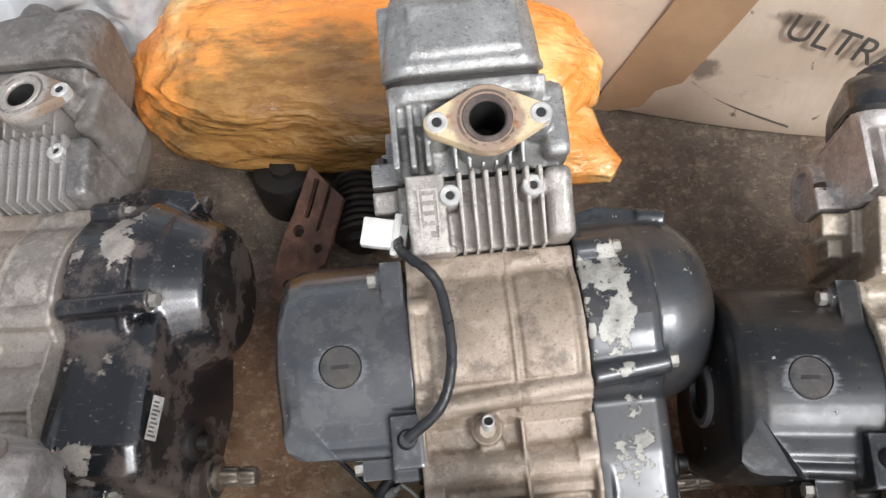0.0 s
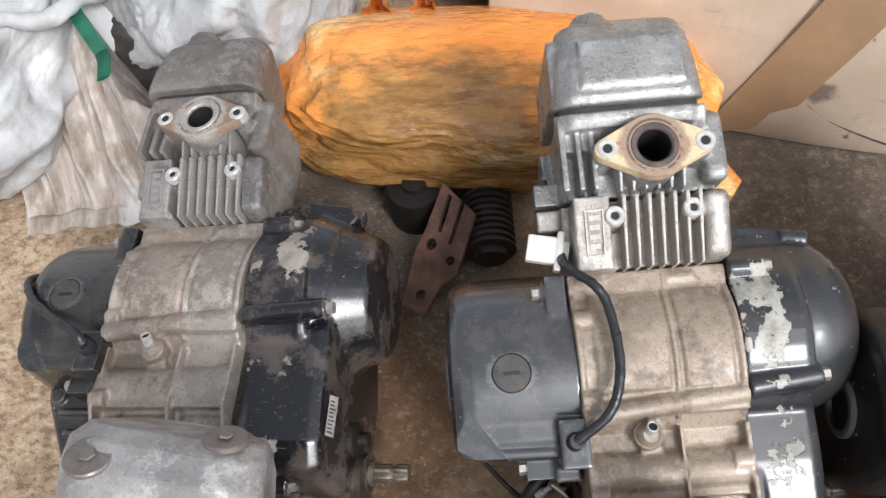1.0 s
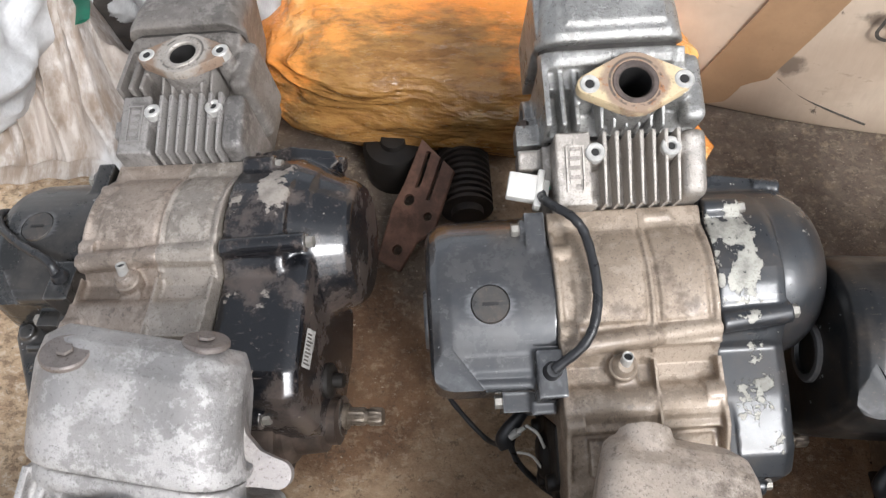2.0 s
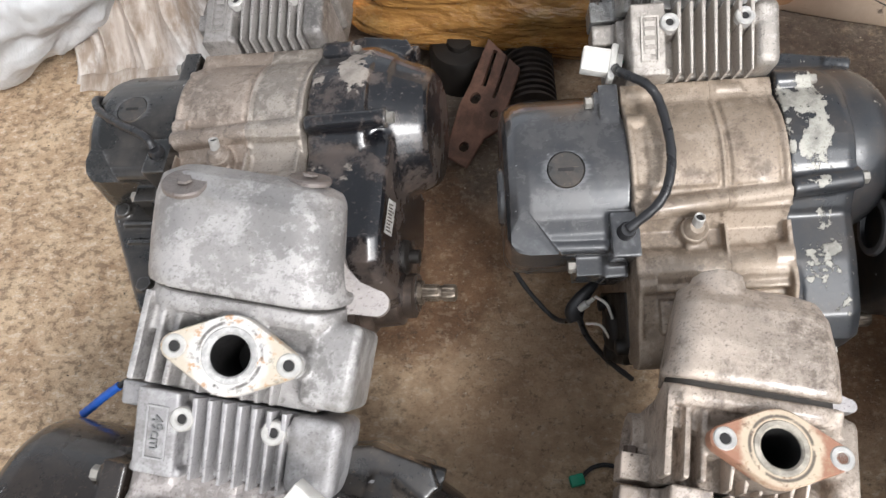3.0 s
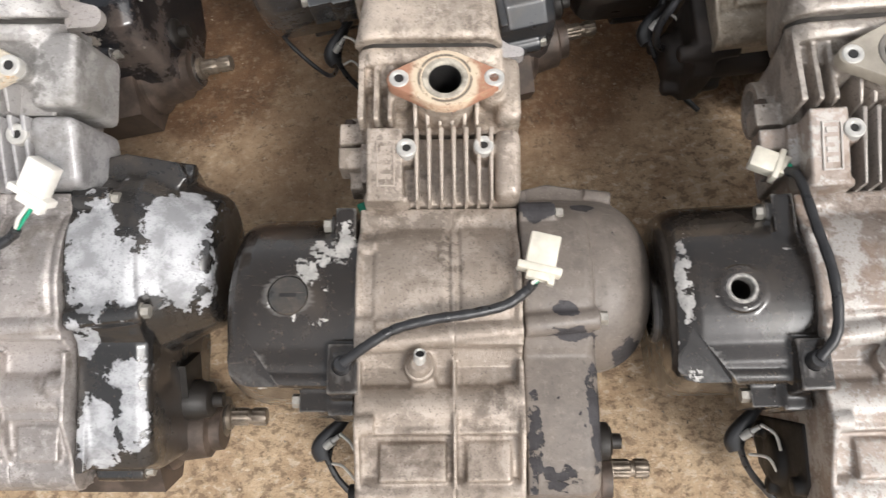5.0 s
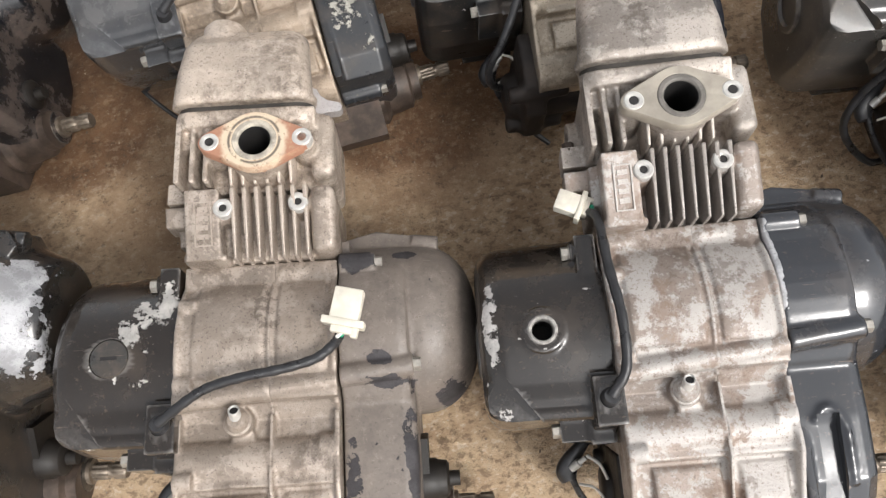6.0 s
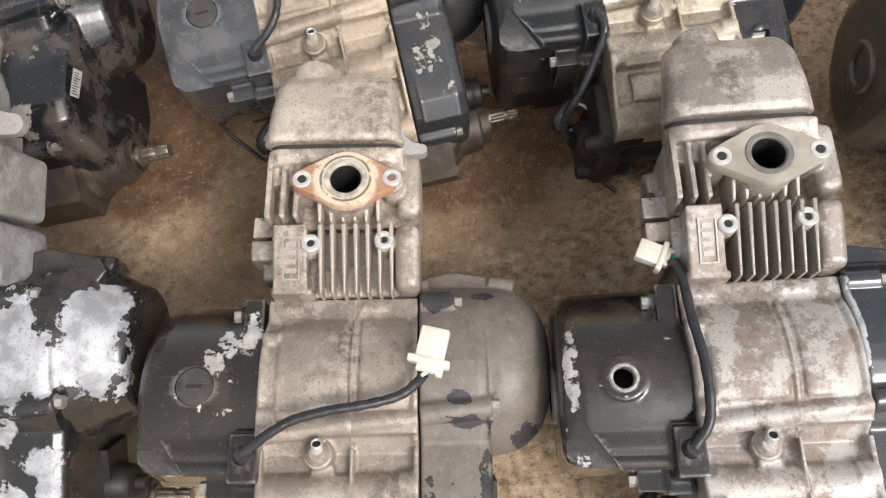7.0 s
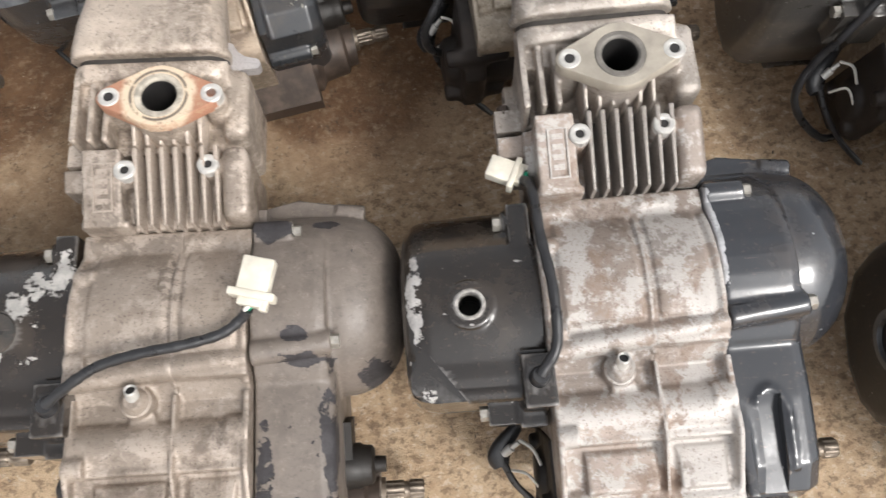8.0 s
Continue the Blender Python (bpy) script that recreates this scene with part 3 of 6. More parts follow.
def right_cover_mesh(name, angular, wide, slotted):
    bm = B()
    prism(bm, arc(0.043, 0.0770, 0.0550, 0, 360, 44)[:-1], [(RIGHT + 0.0013, 1), (0.080, 1), (0.0845, 0.97)], (0.043, 0.0770))
    if angular:
        turned(bm, (0.070, 0.048, 0.077), (0.13, 0.048, 0.077), [(0, 0.0530), (0.011, 0.0530), (0.014, 0.0515), (0.024, 0.0475), (0.026, 0.0455), (0.044, 0.0370), (0.0465, 0.0345), (0.0475, 0.018)], 44)
    else:
        turned(bm, (0.076, 0.050, 0.077), (0.13, 0.050, 0.077), [(0, 0.0485)] + [(0.014 + 0.033 * math.sin(a), 0.0485 * max(0.05, math.cos(a)) ** 0.72) for a in (math.radians(k) for k in range(0, 89, 5))], 72)
    end = 0.0980 if wide else 0.0865
    rod(bm, (RIGHT + 0.0013, 0.0165, 0.1262), (end, 0.0204, 0.1243), 0.0058)
    rod(bm, (RIGHT + 0.0013, 0.0775, 0.1200), (0.0685, 0.0775, 0.1200), 0.0062)
    rod(bm, (RIGHT + 0.0013, -0.0665, 0.085), (0.0755, -0.0665, 0.085), 0.0062)
    rod(bm, (RIGHT + 0.0013, -0.060, 0.02), (0.0755, -0.060, 0.02), 0.0062)
    # mounting web in front of the cover, with its bolt boss
    web = [(0.0495, 0.070), (0.0495, 0.0995), (0.068, 0.1040), (0.0965, 0.0990), (0.1010, 0.0910), (0.086, 0.070)]
    skin(bm, [[(x, y, 0.070) for x, y in web], [(x, y, (0.1050 if angular else 0.0985) if y > 0.08 else 0.106) for x, y in web]])
    rod(bm, (0.088, 0.0960, 0.0965), (0.1030, 0.0940, 0.0965), 0.0052)
    # gearbox side of the cover
    prism(bm, [(0.03, 0.02), (0.03, 0.114), (0.012, 0.1155), (-0.02, 0.1145), (-0.050, 0.1105), (-0.062, 0.103), (-0.067, 0.085), (-0.066, 0.03), (-0.05, 0.012), (0.0, 0.008)],
          [(RIGHT + 0.0013, 1), (end - 0.0065, 1), (end - 0.0015, 0.955), (end, 0.91)], (-0.015, 0.06))
    rod(bm, (0.07, -0.0467, 0.030), (0.1035, -0.0467, 0.030), 0.0145, 0.0125)
    box(bm, RIGHT + 0.0013, 0.0545, -0.062, 0.093, 0.03, 0.114)
    cuts = None
    if slotted:
        sweep(bm, [(0.0735, -0.052, 0.1085), (0.0735, -0.036, 0.1118), (0.0725, -0.023, 0.1136), (0.0655, -0.0155, 0.1142), (0.0585, -0.022, 0.1136)], 0.0021, 12)
        cuts = B()
        prism(cuts, [(-0.0185, 0.130), (-0.0185, 0.1130), (-0.024, 0.1085), (-0.052, 0.1045), (-0.075, 0.1000), (-0.075, 0.130)], [(0.0600, 1), (0.0705, 1)])
    return cast(name, bm, 0.0010, 5, cuts, 0.45)


def cylinder_mesh(more=0.0, floor=0.1300):
    """floor: height of the bottom between the fins."""
    bm = B()
    box(bm, -0.0285, 0.0480, 0.0815, 0.1155, 0.095, floor)
    rod(bm, (0.0085, 0.0795, 0.086), (0.0085, 0.1155, 0.086), 0.036)
    box(bm, -0.0285, -0.0100, 0.0795, 0.1160, 0.06, 0.1425)
    box(bm, -0.0300, -0.0075, 0.0795, 0.0835, 0.06, 0.1405)
    box(bm, 0.0368, 0.0503 + more, 0.0815, 0.1155, 0.088, 0.1420, 0.0042, 3)
    box(bm, -0.0330, -0.0240, 0.095, 0.1155, 0.07, 0.126)
    for x in (-0.008, 0.0312):
        rod(bm, (x, 0.1053 if x < 0 else 0.1064, 0.11), (x, 0.1053 if x < 0 else 0.1064, 0.1405), 0.0056)
    # tensioner lug with its bolt tower
    box(bm, -0.0455, -0.0260, 0.1045, 0.1155, 0.106, 0.1215)
    box(bm, -0.0400, -0.0260, 0.096, 0.106, 0.100, 0.115)
    rise(bm, 0.106, 0.28)
    return cast("cylinder", bm, 0.0009, 4)


def fin_mesh(y0, y1, z0, z1, name, about):
    bm = B()
    box(bm, -0.0017, 0.0017, y0, y1, z0, z1)
    top = [v for v in bm.verts if v.co.z > z1 - 1e-6]
    for v in top:
        v.co.x *= 0.68
    for v in bm.verts:
        if v.co.y < y0 + 1e-6:
            v.co.x *= 0.6
    tip = [v for v in top if v.co.y < y0 + 1e-6]
    for v in tip:
        v.co.z -= 0.002
    bmesh.ops.bevel(bm, geom=[e for e in bm.edges if all(v in top for v in e.verts)], offset=0.0005, segments=2, profile=0.5, affect="EDGES")
    rise(bm, about, 0.28, 0.12)
    me = bpy.data.meshes.new(name)
    bmesh.ops.recalc_face_normals(bm, faces=bm.faces[:])
    bm.to_mesh(me)
    bm.free()
    return finish(me, 45)


def round_ring(y, x0, x1, zl, zh, c, r, lean=0.0):
    """Outline of the head across its length: rounded above, drawn in below, its top leaning back."""
    ring = []
    for cx, cz, a0 in ((x1 - c, zh - r, 0), (x0 + c, zh - r, 90), (x0 + c, zl + r, 180), (x1 - c, zl + r, 270)):
        for k in range(7):
            a = radians(a0 + 90 * k / 6)
            px, pz = cx + c * math.cos(a), cz + r * math.sin(a)
            u = min(1.0, max(0.0, (pz - zl) / (0.62 * (zh - zl))))
            ring.append((0.004 + (px - 0.004) * (0.55 + 0.45 * u * (2 - u)), y - lean * (max(pz, 0.115) - 0.152), pz))
    return ring


def head_mesh(more=0.0, floor=0.1345):
    bm = B()
    c, r, lean = (0.019, 0.017, 0.38) if more else (0.010, 0.011, 0.26)
    box(bm, -0.0310, 0.0460, 0.1170, 0.1580, 0.090, floor)
    box(bm, -0.0310, 0.0460, 0.1400, 0.1570, 0.095, 0.144)
    rod(bm, (0.0085, 0.1175, 0.088), (0.0085, 0.1580, 0.088), 0.036)
    if more:
        box(bm, 0.0400, 0.0530, 0.1195, 0.1450, 0.100, 0.122)
    skin(bm, [round_ring(y, -0.0335, 0.0415 + more, 0.075, zh, c, r, lean) for y, zh in ((0.1485, 0.1515), (0.1530, 0.1540), (0.1575, 0.1545))])
    # sloping deck between flange and gasket face, with side ribs
    prism(bm, [(0.1572, 0.12), (0.1572, 0.1530), (0.150, 0.1505), (0.142, 0.143), (0.136, 0.132), (0.133, 0.12)], [(-0.020, 1), (0.042, 1)])
    for x in (-0.0325, -0.0245, -0.0175):
        box(bm, x, x + 0.0028, 0.1180, 0.156, 0.09, 0.1495)
    box(bm, 0.0385, 0.0510 + more, 0.1190, 0.1560, 0.095, 0.1470, 0.0042, 3)
    turned(bm, (0.012, 0.135, 0.11), (0.012, 0.135, 0.16), [(0, 0.0165), (0.045, 0.0165)])
    for x in (-0.0110, 0.0364):
        rod(bm, (x, 0.135, 0.12), (x, 0.135, 0.155), 0.0058)
    box(bm, -0.0455, -0.0270, 0.1185, 0.1305, 0.106, 0.1215)
    box(bm, -0.0400, -0.0270, 0.1305, 0.1370, 0.102, 0.1165)
    rod(bm, (-0.038, 0.140, 0.092), (-0.030, 0.140, 0.092), 0.016)
    cuts = B()
    rod(cuts, (0.012, 0.1355, 0.10), (0.012, 0.135, 0.17), 0.0092, n=32)
    rod(cuts, (-0.045, 0.140, 0.092), (-0.034, 0.140, 0.092), 0.0115, n=28)
    return cast("cylinder_head", bm, 0.0009, 3, cuts)


def flange_mesh():
    """Oval two-bolt intake flange with an open bore."""
    bm = B()
    rim, cx, cy, half = [], 0.012, 0.135, 0.0234
    steps = 72
    for i in range(steps):
        a = math.tau * i / steps
        u = Vector((math.cos(a), math.sin(a)))
        k, best = abs(u.x), 0.0164
        for t in (0.15, 0.3, 0.45, 0.6, 0.75, 0.9, 1.0):
            c, r = half * t, 0.0164 + (0.0057 - 0.0164) * t
            d = (k * c) ** 2 - c * c + r * r
            if d > 0:
                best = max(best, k * c + math.sqrt(d))
        rim.append((u, best))
    z0, z1 = 0.1530, 0.1600
    rows = [[(cx + u.x * r * s, cy + u.y * r * s, z) for u, r in rim] for s, z in ((1, z0), (1, z1 - 0.0008), (0.965, z1))]
    bore = [[(cx + u.x * r, cy + u.y * r, z) for u, _ in rim] for r, z in ((0.0118, z1), (0.0112, z1 - 0.0006), (0.0106, z1 - 0.0010), (0.0098, z1 - 0.0022), (0.0094, z0 - 0.002))]
    skin(bm, rows + bore, caps=False)
    return bm


def head_cover_mesh(name, panelled, more=0.0):
    bm = B()
    rows = []
    # (y, x0, x1, z low, z high)
    c, r, lean = (0.020, 0.018, 0.38) if more else (0.011, 0.0125, 0.26)
    for i, (y, x0, x1, zl, zh) in enumerate(((0.1604, -0.0345, 0.0415, 0.084, 0.1600), (0.1640, -0.0340, 0.0410, 0.084, 0.1620), (0.178, -0.0325, 0.0400, 0.080, 0.1625),
                              (0.196, -0.0305, 0.0385, 0.082, 0.1590), (0.206, -0.0285, 0.0370, 0.086, 0.1520), (0.212, -0.0235, 0.0330, 0.092, 0.1420))):
        rows.append(round_ring(y, x0, x1 + more, zl, zh, c, r, lean * max(0.0, 1 - 0.3 * i)))
    if more:
        rows = [[(0.010 + (x - 0.010) * (1.0 + 4.5 * max(0.0, y - 0.19)) - 0.15 * (y - 0.16), y, z + (0.22 * max(0.0, y - 0.164) if z > 0.1 else 0.0)) for x, y, z in ring] for ring in rows]
    skin(bm, rows)
    skin(bm, [round_ring(y, -0.0355, 0.0425 + more, 0.105, 0.1585, c, r, lean) for y in (0.1602, 0.1640)])
    if not more:
        rod(bm, (-0.008, 0.172, 0.1475), (-0.010, 0.2125 if panelled else 0.2135, 0.141), 0.0095 if panelled else 0.0125)
    if panelled:
        box(bm, -0.0200, 0.0310, 0.167, 0.192, 0.15, 0.1636)
        box(bm, -0.0345, -0.0270, 0.1665, 0.198, 0.08, 0.1520)
    return cast(name, bm, 0.0010, 5)


CASE_L = crankcase_half("crankcase_left_half", LEFT, SEAM + 0.0005, True)
CASE_R = crankcase_half("crankcase_right_half", SEAM - 0.0005, RIGHT + 0.0005, False)
COVER_L = left_cover_mesh("left_cover", False)
COVER_L_OPEN = left_cover_mesh("left_cover_open", True)
RIGHTS = {"plain": right_cover_mesh("right_cover", False, False, False), "slotted": right_cover_mesh("right_cover_slotted", False, False, True),
          "angular": right_cover_mesh("right_cover_angular", True, False, False), "wide": right_cover_mesh("right_cover_wide", True, True, False)}
CYLS = {"shallow": cylinder_mesh(), "deep": cylinder_mesh(floor=0.1195), "broad": cylinder_mesh(0.009, 0.1310)}
HEADS = {"shallow": head_mesh(), "deep": head_mesh(floor=0.1265), "broad": head_mesh(0.010, 0.1360)}
HCOVERS = {True: head_cover_mesh("head_cover_panelled", True), False: head_cover_mesh("head_cover", False), "broad": head_cover_mesh("head_cover_broad", False, 0.011)}
FIN = fin_mesh(0.0800, 0.1150, 0.104, 0.1435, "fin", 0.106)
HFIN = fin_mesh(0.1172, 0.1330, 0.110, 0.1480, "head_fin", 0.122)
HFIN_SHORT = fin_mesh(0.1172, 0.1245, 0.110, 0.1480, "head_fin_short", 0.122)


def small(name, shape):
    """A small shared mesh from a function that fills a bmesh."""
    bm = B()
    shape(bm)
    bmesh.ops.recalc_face_normals(bm, faces=bm.faces[:])
    me = bpy.data.meshes.new(name)
    bm.to_mesh(me)
    bm.free()
    return finish(me, 40)


def slot_shape(bm):
    box(bm, -0.0705, -0.0621, 0.0311, 0.03295, 0.1302, 0.13095)


CAP_PAINT = paint("dusty_cap_enamel", (0.034, 0.033, 0.031), seed=9.4, rough=0.26, dust=0.38)
CAP = small("timing_cap", lambda bm: turned(bm, (-0.0663, 0.0320, 0.1271), (-0.0663, 0.0320, 0.14), [(0, 0.0098), (0.0030, 0.0098), (0.0036, 0.0093)], 40))
CRANK_CAP = small("crank_cap", lambda bm: turned(bm, (-0.0965, 0.033, 0.0755), (-0.11, 0.033, 0.0755), [(0, 0.0175), (0.0035, 0.0175), (0.0045, 0.0165), (0.0045, 0.0130), (0.0022, 0.0120), (0.0022, 0.004)], 36))
# thin dark bar on the cap, drawn as the shade in its slot
SLOT = small("cap_slot", slot_shape)
OPEN_RING = small("hole_rim", lambda bm: ring_tube(bm, (-0.0663, 0.0320, 0.125), (-0.0663, 0.0320, 0.1322), 0.0074, 0.0054))
PIT = small("hole_pit", lambda bm: rod(bm, (-0.0663, 0.0320, 0.099), (-0.0663, 0.0320, 0.104), 0.0070))
BUSH = small("bolt_bush", lambda bm: ring_tube(bm, (0, 0, 0), (0, 0, 0.0085), 0.0052, 0.0021, 24, 0.0007))
# dark fill just below the rim, painted for the depth of the hole
BUSH_PIT = small("bolt_hole", lambda bm: rod(bm, (0, 0, 0), (0, 0, 0.006), 0.0023, n=16))
STUD = small("breather_stud", lambda bm: ring_tube(bm, (0, 0, 0.1270), (0.0006, 0.0042, 0.1362), 0.0029, 0.0021, 20))
STUD_PIT = small("stud_bore", lambda bm: rod(bm, (0.0002, 0.0012, 0.130), (0.00055, 0.0036, 0.1352), 0.0022, n=16))
# solid dark plug, set flush, that paints an open hole
HOLE = small("breather_hole", lambda bm: rod(bm, (0, 0, 0.1240), (0, 0.0002, 0.1274), 0.0030, n=20))
STUD_NUT = small("stud_nut", lambda bm: turned(bm, (0, 0, 0.125), (0, 0, 0.14), [(0, 0.0066), (0.0035, 0.0060), (0.0058, 0.0044), (0.0066, 0.0036)], 18))
BOLT = small("bolt", lambda bm: hexhead(bm, (0, 0, 0), (-0.004, 0, 0), 0.0036))
BOLT_UP = small("bolt_up", lambda bm: hexhead(bm, (0, 0, 0), (0, 0.004, 0), 0.0033))
LINER = small("port_liner", lambda bm: ring_tube(bm, (0.012, 0.1352, 0.105), (0.012, 0.135, 0.1588), 0.0090, 0.0083))
SOOT = small("port_seat", lambda bm: ring_tube(bm, (0.012, 0.135, 0.1570), (0.012, 0.135, 0.1604), 0.0120, 0.0084, 40, 0.0009))
PORT = small("port_floor", lambda bm: rod(bm, (0.012, 0.1352, 0.1155), (0.012, 0.1352, 0.122), 0.0087))
GASK = small("gasket", lambda bm: skin(bm, [round_ring(y, -0.0325, 0.0405, 0.100, 0.1532, 0.010, 0.011, 0.26) for y in (0.1565, 0.1612)]))
GASK_BROAD = small("gasket_broad", lambda bm: skin(bm, [round_ring(y, -0.0325, 0.0505, 0.100, 0.1532, 0.019, 0.017, 0.38) for y in (0.1565, 0.1612)]))
BASE_GASK = small("base_gasket", lambda bm: box(bm, -0.0255, 0.0440, 0.1153, 0.1178, 0.100, 0.126))


def kick_shape(bm):
    n, rows = 40, []
    for x, r, tooth in ((0.094, 0.0078, 0), (0.100, 0.0078, 0), (0.1005, 0.0056, 1), (0.110, 0.0056, 1), (0.1105, 0.0046, 0), (0.113, 0.0046, 0), (0.1135, 0.0056, 1), (0.1205, 0.0056, 1), (0.1215, 0.0046, 0)):
        rows.append([(x, -0.045 + (r - 0.0006 * tooth * (i // 2 % 2)) * math.cos(math.tau * i / n), 0.036 + (r - 0.0006 * tooth * (i // 2 % 2)) * math.sin(math.tau * i / n)) for i in range(n)])
    skin(bm, rows)


KICK = small("kick_shaft", kick_shape)


def arm_shape(bm):
    turned(bm, (0.082, -0.033, 0.054), (0.12, -0.033, 0.054), [(0, 0.0120), (0.012, 0.0120), (0.0135, 0.0108), (0.018, 0.0104), (0.0195, 0.0085), (0.0195, 0.0045), (0.0255, 0.0042)], 32)
    skin(bm, [[(x, y, z) for y, z in ((-0.006, 0.046), (-0.030, 0.040), (-0.036, 0.064), (-0.012, 0.072))] for x in (0.084, 0.0905)])
    bmesh.ops.bevel(bm, geom=[e for e in bm.edges if e.calc_face_angle(0) > 0.7], offset=0.0008, segments=2, profile=0.5, affect="EDGES")


def boss_shape(bm):
    turned(bm, (0.045, -0.052, 0.036), (0.12, -0.052, 0.036), [(0, 0.026), (0.030, 0.025), (0.034, 0.020), (0.050, 0.018), (0.052, 0.014), (0.058, 0.0135)], 28)
    skin(bm, [[(x, y, z) for y, z in ((-0.05, 0.01), (-0.085, 0.02), (-0.088, 0.048), (-0.06, 0.066), (-0.04, 0.06))] for x in (0.020, 0.072)])
    bmesh.ops.bevel(bm, geom=[e for e in bm.edges if e.calc_face_angle(0) > 0.6], offset=0.0015, segments=2, profile=0.5, affect="EDGES")


BOSS = small("kick_boss", boss_shape)
ARM = small("shift_boss", arm_shape)


def boot_shape(bm):
    """A bent rubber boot over the neutral switch."""
    rings = []
    for i in range(13):
        t = i / 12
        c = Vector((-0.044 - 0.014 * math.sin(1.9 * t), -0.018 - 0.024 * t, 0.060 - 0.006 * t * t))
        w, h = 0.0030 + 0.0045 * math.sin(math.pi * (0.12 + 0.8 * t)), 0.0026 + 0.0030 * math.sin(math.pi * (0.1 + 0.8 * t))
        rings.append([c + Vector((w * math.cos(a), 0.25 * w * math.cos(a), h * math.sin(a))) for a in (math.tau * k / 16 for k in range(16))])
    skin(bm, rings)


SWITCH = small("switch_boot", boot_shape)
PIN = small("terminal_pin", lambda bm: turned(bm, (-0.0555, -0.0350, 0.061), (-0.046, -0.0290, 0.069), [(0, 0.0024), (0.006, 0.0024), (0.0065, 0.0015), (0.0115, 0.0013)], 12))


def gearbox_shape(bm):
    turned(bm, (-0.0400, -0.047, 0.050), (0.02, -0.047, 0.050), [(0, 0.010), (0.002, 0.013), (0.008, 0.0145), (0.050, 0.0150)], 30)
    skin(bm, [[(x, y, z) for y, z in ((-0.02, 0.006), (-0.050, 0.012), (-0.068, 0.035), (-0.070, 0.070), (-0.060, 0.088), (-0.03, 0.092))] for x in (-0.0345, -0.0275)])
    for y, z in ((-0.060, 0.080), (-0.061, 0.040), (-0.030, 0.030)):
        rod(bm, (-0.040, y, z), (-0.02, y, z), 0.0048, n=14)


gear_bm = B()
gearbox_shape(gear_bm)
GEARBOX = cast("gear_housing", gear_bm, 0.0014, 1, keep=0.3)
# thin leads that leave the switch: (material key, points)
LEADS = ((0, [(-0.046, -0.020, 0.060), (-0.043, -0.012, 0.072), (-0.044, -0.010, 0.090), (-0.042, -0.008, 0.104)], 0.0022),
         (0, [(-0.056, -0.040, 0.056), (-0.050, -0.052, 0.046), (-0.036, -0.066, 0.030), (-0.020, -0.078, 0.018)], 0.0019),
         (1, [(-0.047, -0.029, 0.068), (-0.041, -0.034, 0.070), (-0.037, -0.042, 0.063)], 0.0009),
         (1, [(-0.052, -0.044, 0.058), (-0.045, -0.046, 0.066), (-0.039, -0.053, 0.058)], 0.0008))


def tab_shape(bm):
    side = [(0.034, 0.165), (0.044, 0.1645), (0.054, 0.1665)]
    side += [(0.0625 + 0.0058 * math.cos(radians(a)), 0.1725 + 0.0058 * math.sin(radians(a))) for a in range(-70, 91, 20)]
    side += [(0.054, 0.1805), (0.047, 0.186), (0.043, 0.194), (0.034, 0.198)]
    skin(bm, [[(x, y, z) for x, y in side] for z in (0.1315, 0.1375)])
    bmesh.ops.bevel(bm, geom=[e for e in bm.edges if e.calc_face_angle(0) > 0.8], offset=0.0012, segments=2, profile=0.5, affect="EDGES")


TAB = small("head_tab", tab_shape)


def tappet_shape(bm):
    turned(bm, (0, 0, 0), (0, 0.35, 1), [(0, 0.0094), (0.0016, 0.0094), (0.0023, 0.0088)], 28)
    turned(bm, (0, 0.0010, 0.0028), (0, 0.35, 1.0), [(0, 0.0034), (0.0010, 0.0030)], 6)


TAPPET = small("tappet_cap", tappet_shape)


def plate_shape(bm):
    skin(bm, [[(x, y, z) for x, y in ((-0.0232 + i, 0.0857 + i), (-0.0138 - i, 0.0857 + i), (-0.0138 - i, 0.1093 - i), (-0.0232 + i, 0.1093 - i))]
              for i, z in ((0, 0.1405), (0, 0.1434), (0.0008, 0.1434), (0.0008, 0.1405))], close=True)


SLOPE = pose(0, 0.106, 0.1425, 15.6) @ pose(0, -0.106, -0.1425)
PLATE = small("cast_frame", plate_shape)
BAR = small("cast_mark", lambda bm: box(bm, -0.0212, -0.0160, 0.0895, 0.0921, 0.1405, 0.1421))


def connector_shape(bm):
    box(bm, -0.0085, 0.0085, 0.0, 0.019, -0.0045, 0.0045, 0.0012)
    box(bm, -0.0125, 0.0125, -0.0035, 0.001, -0.0052, 0.0052, 0.001)
    box(bm, -0.0065, 0.0065, -0.0075, -0.003, -0.0035, 0.0035, 0.0008)
    box(bm, 0.0055, 0.0095, -0.0090, -0.003, -0.003, 0.003, 0.0008)


CONN = small("connector", connector_shape)


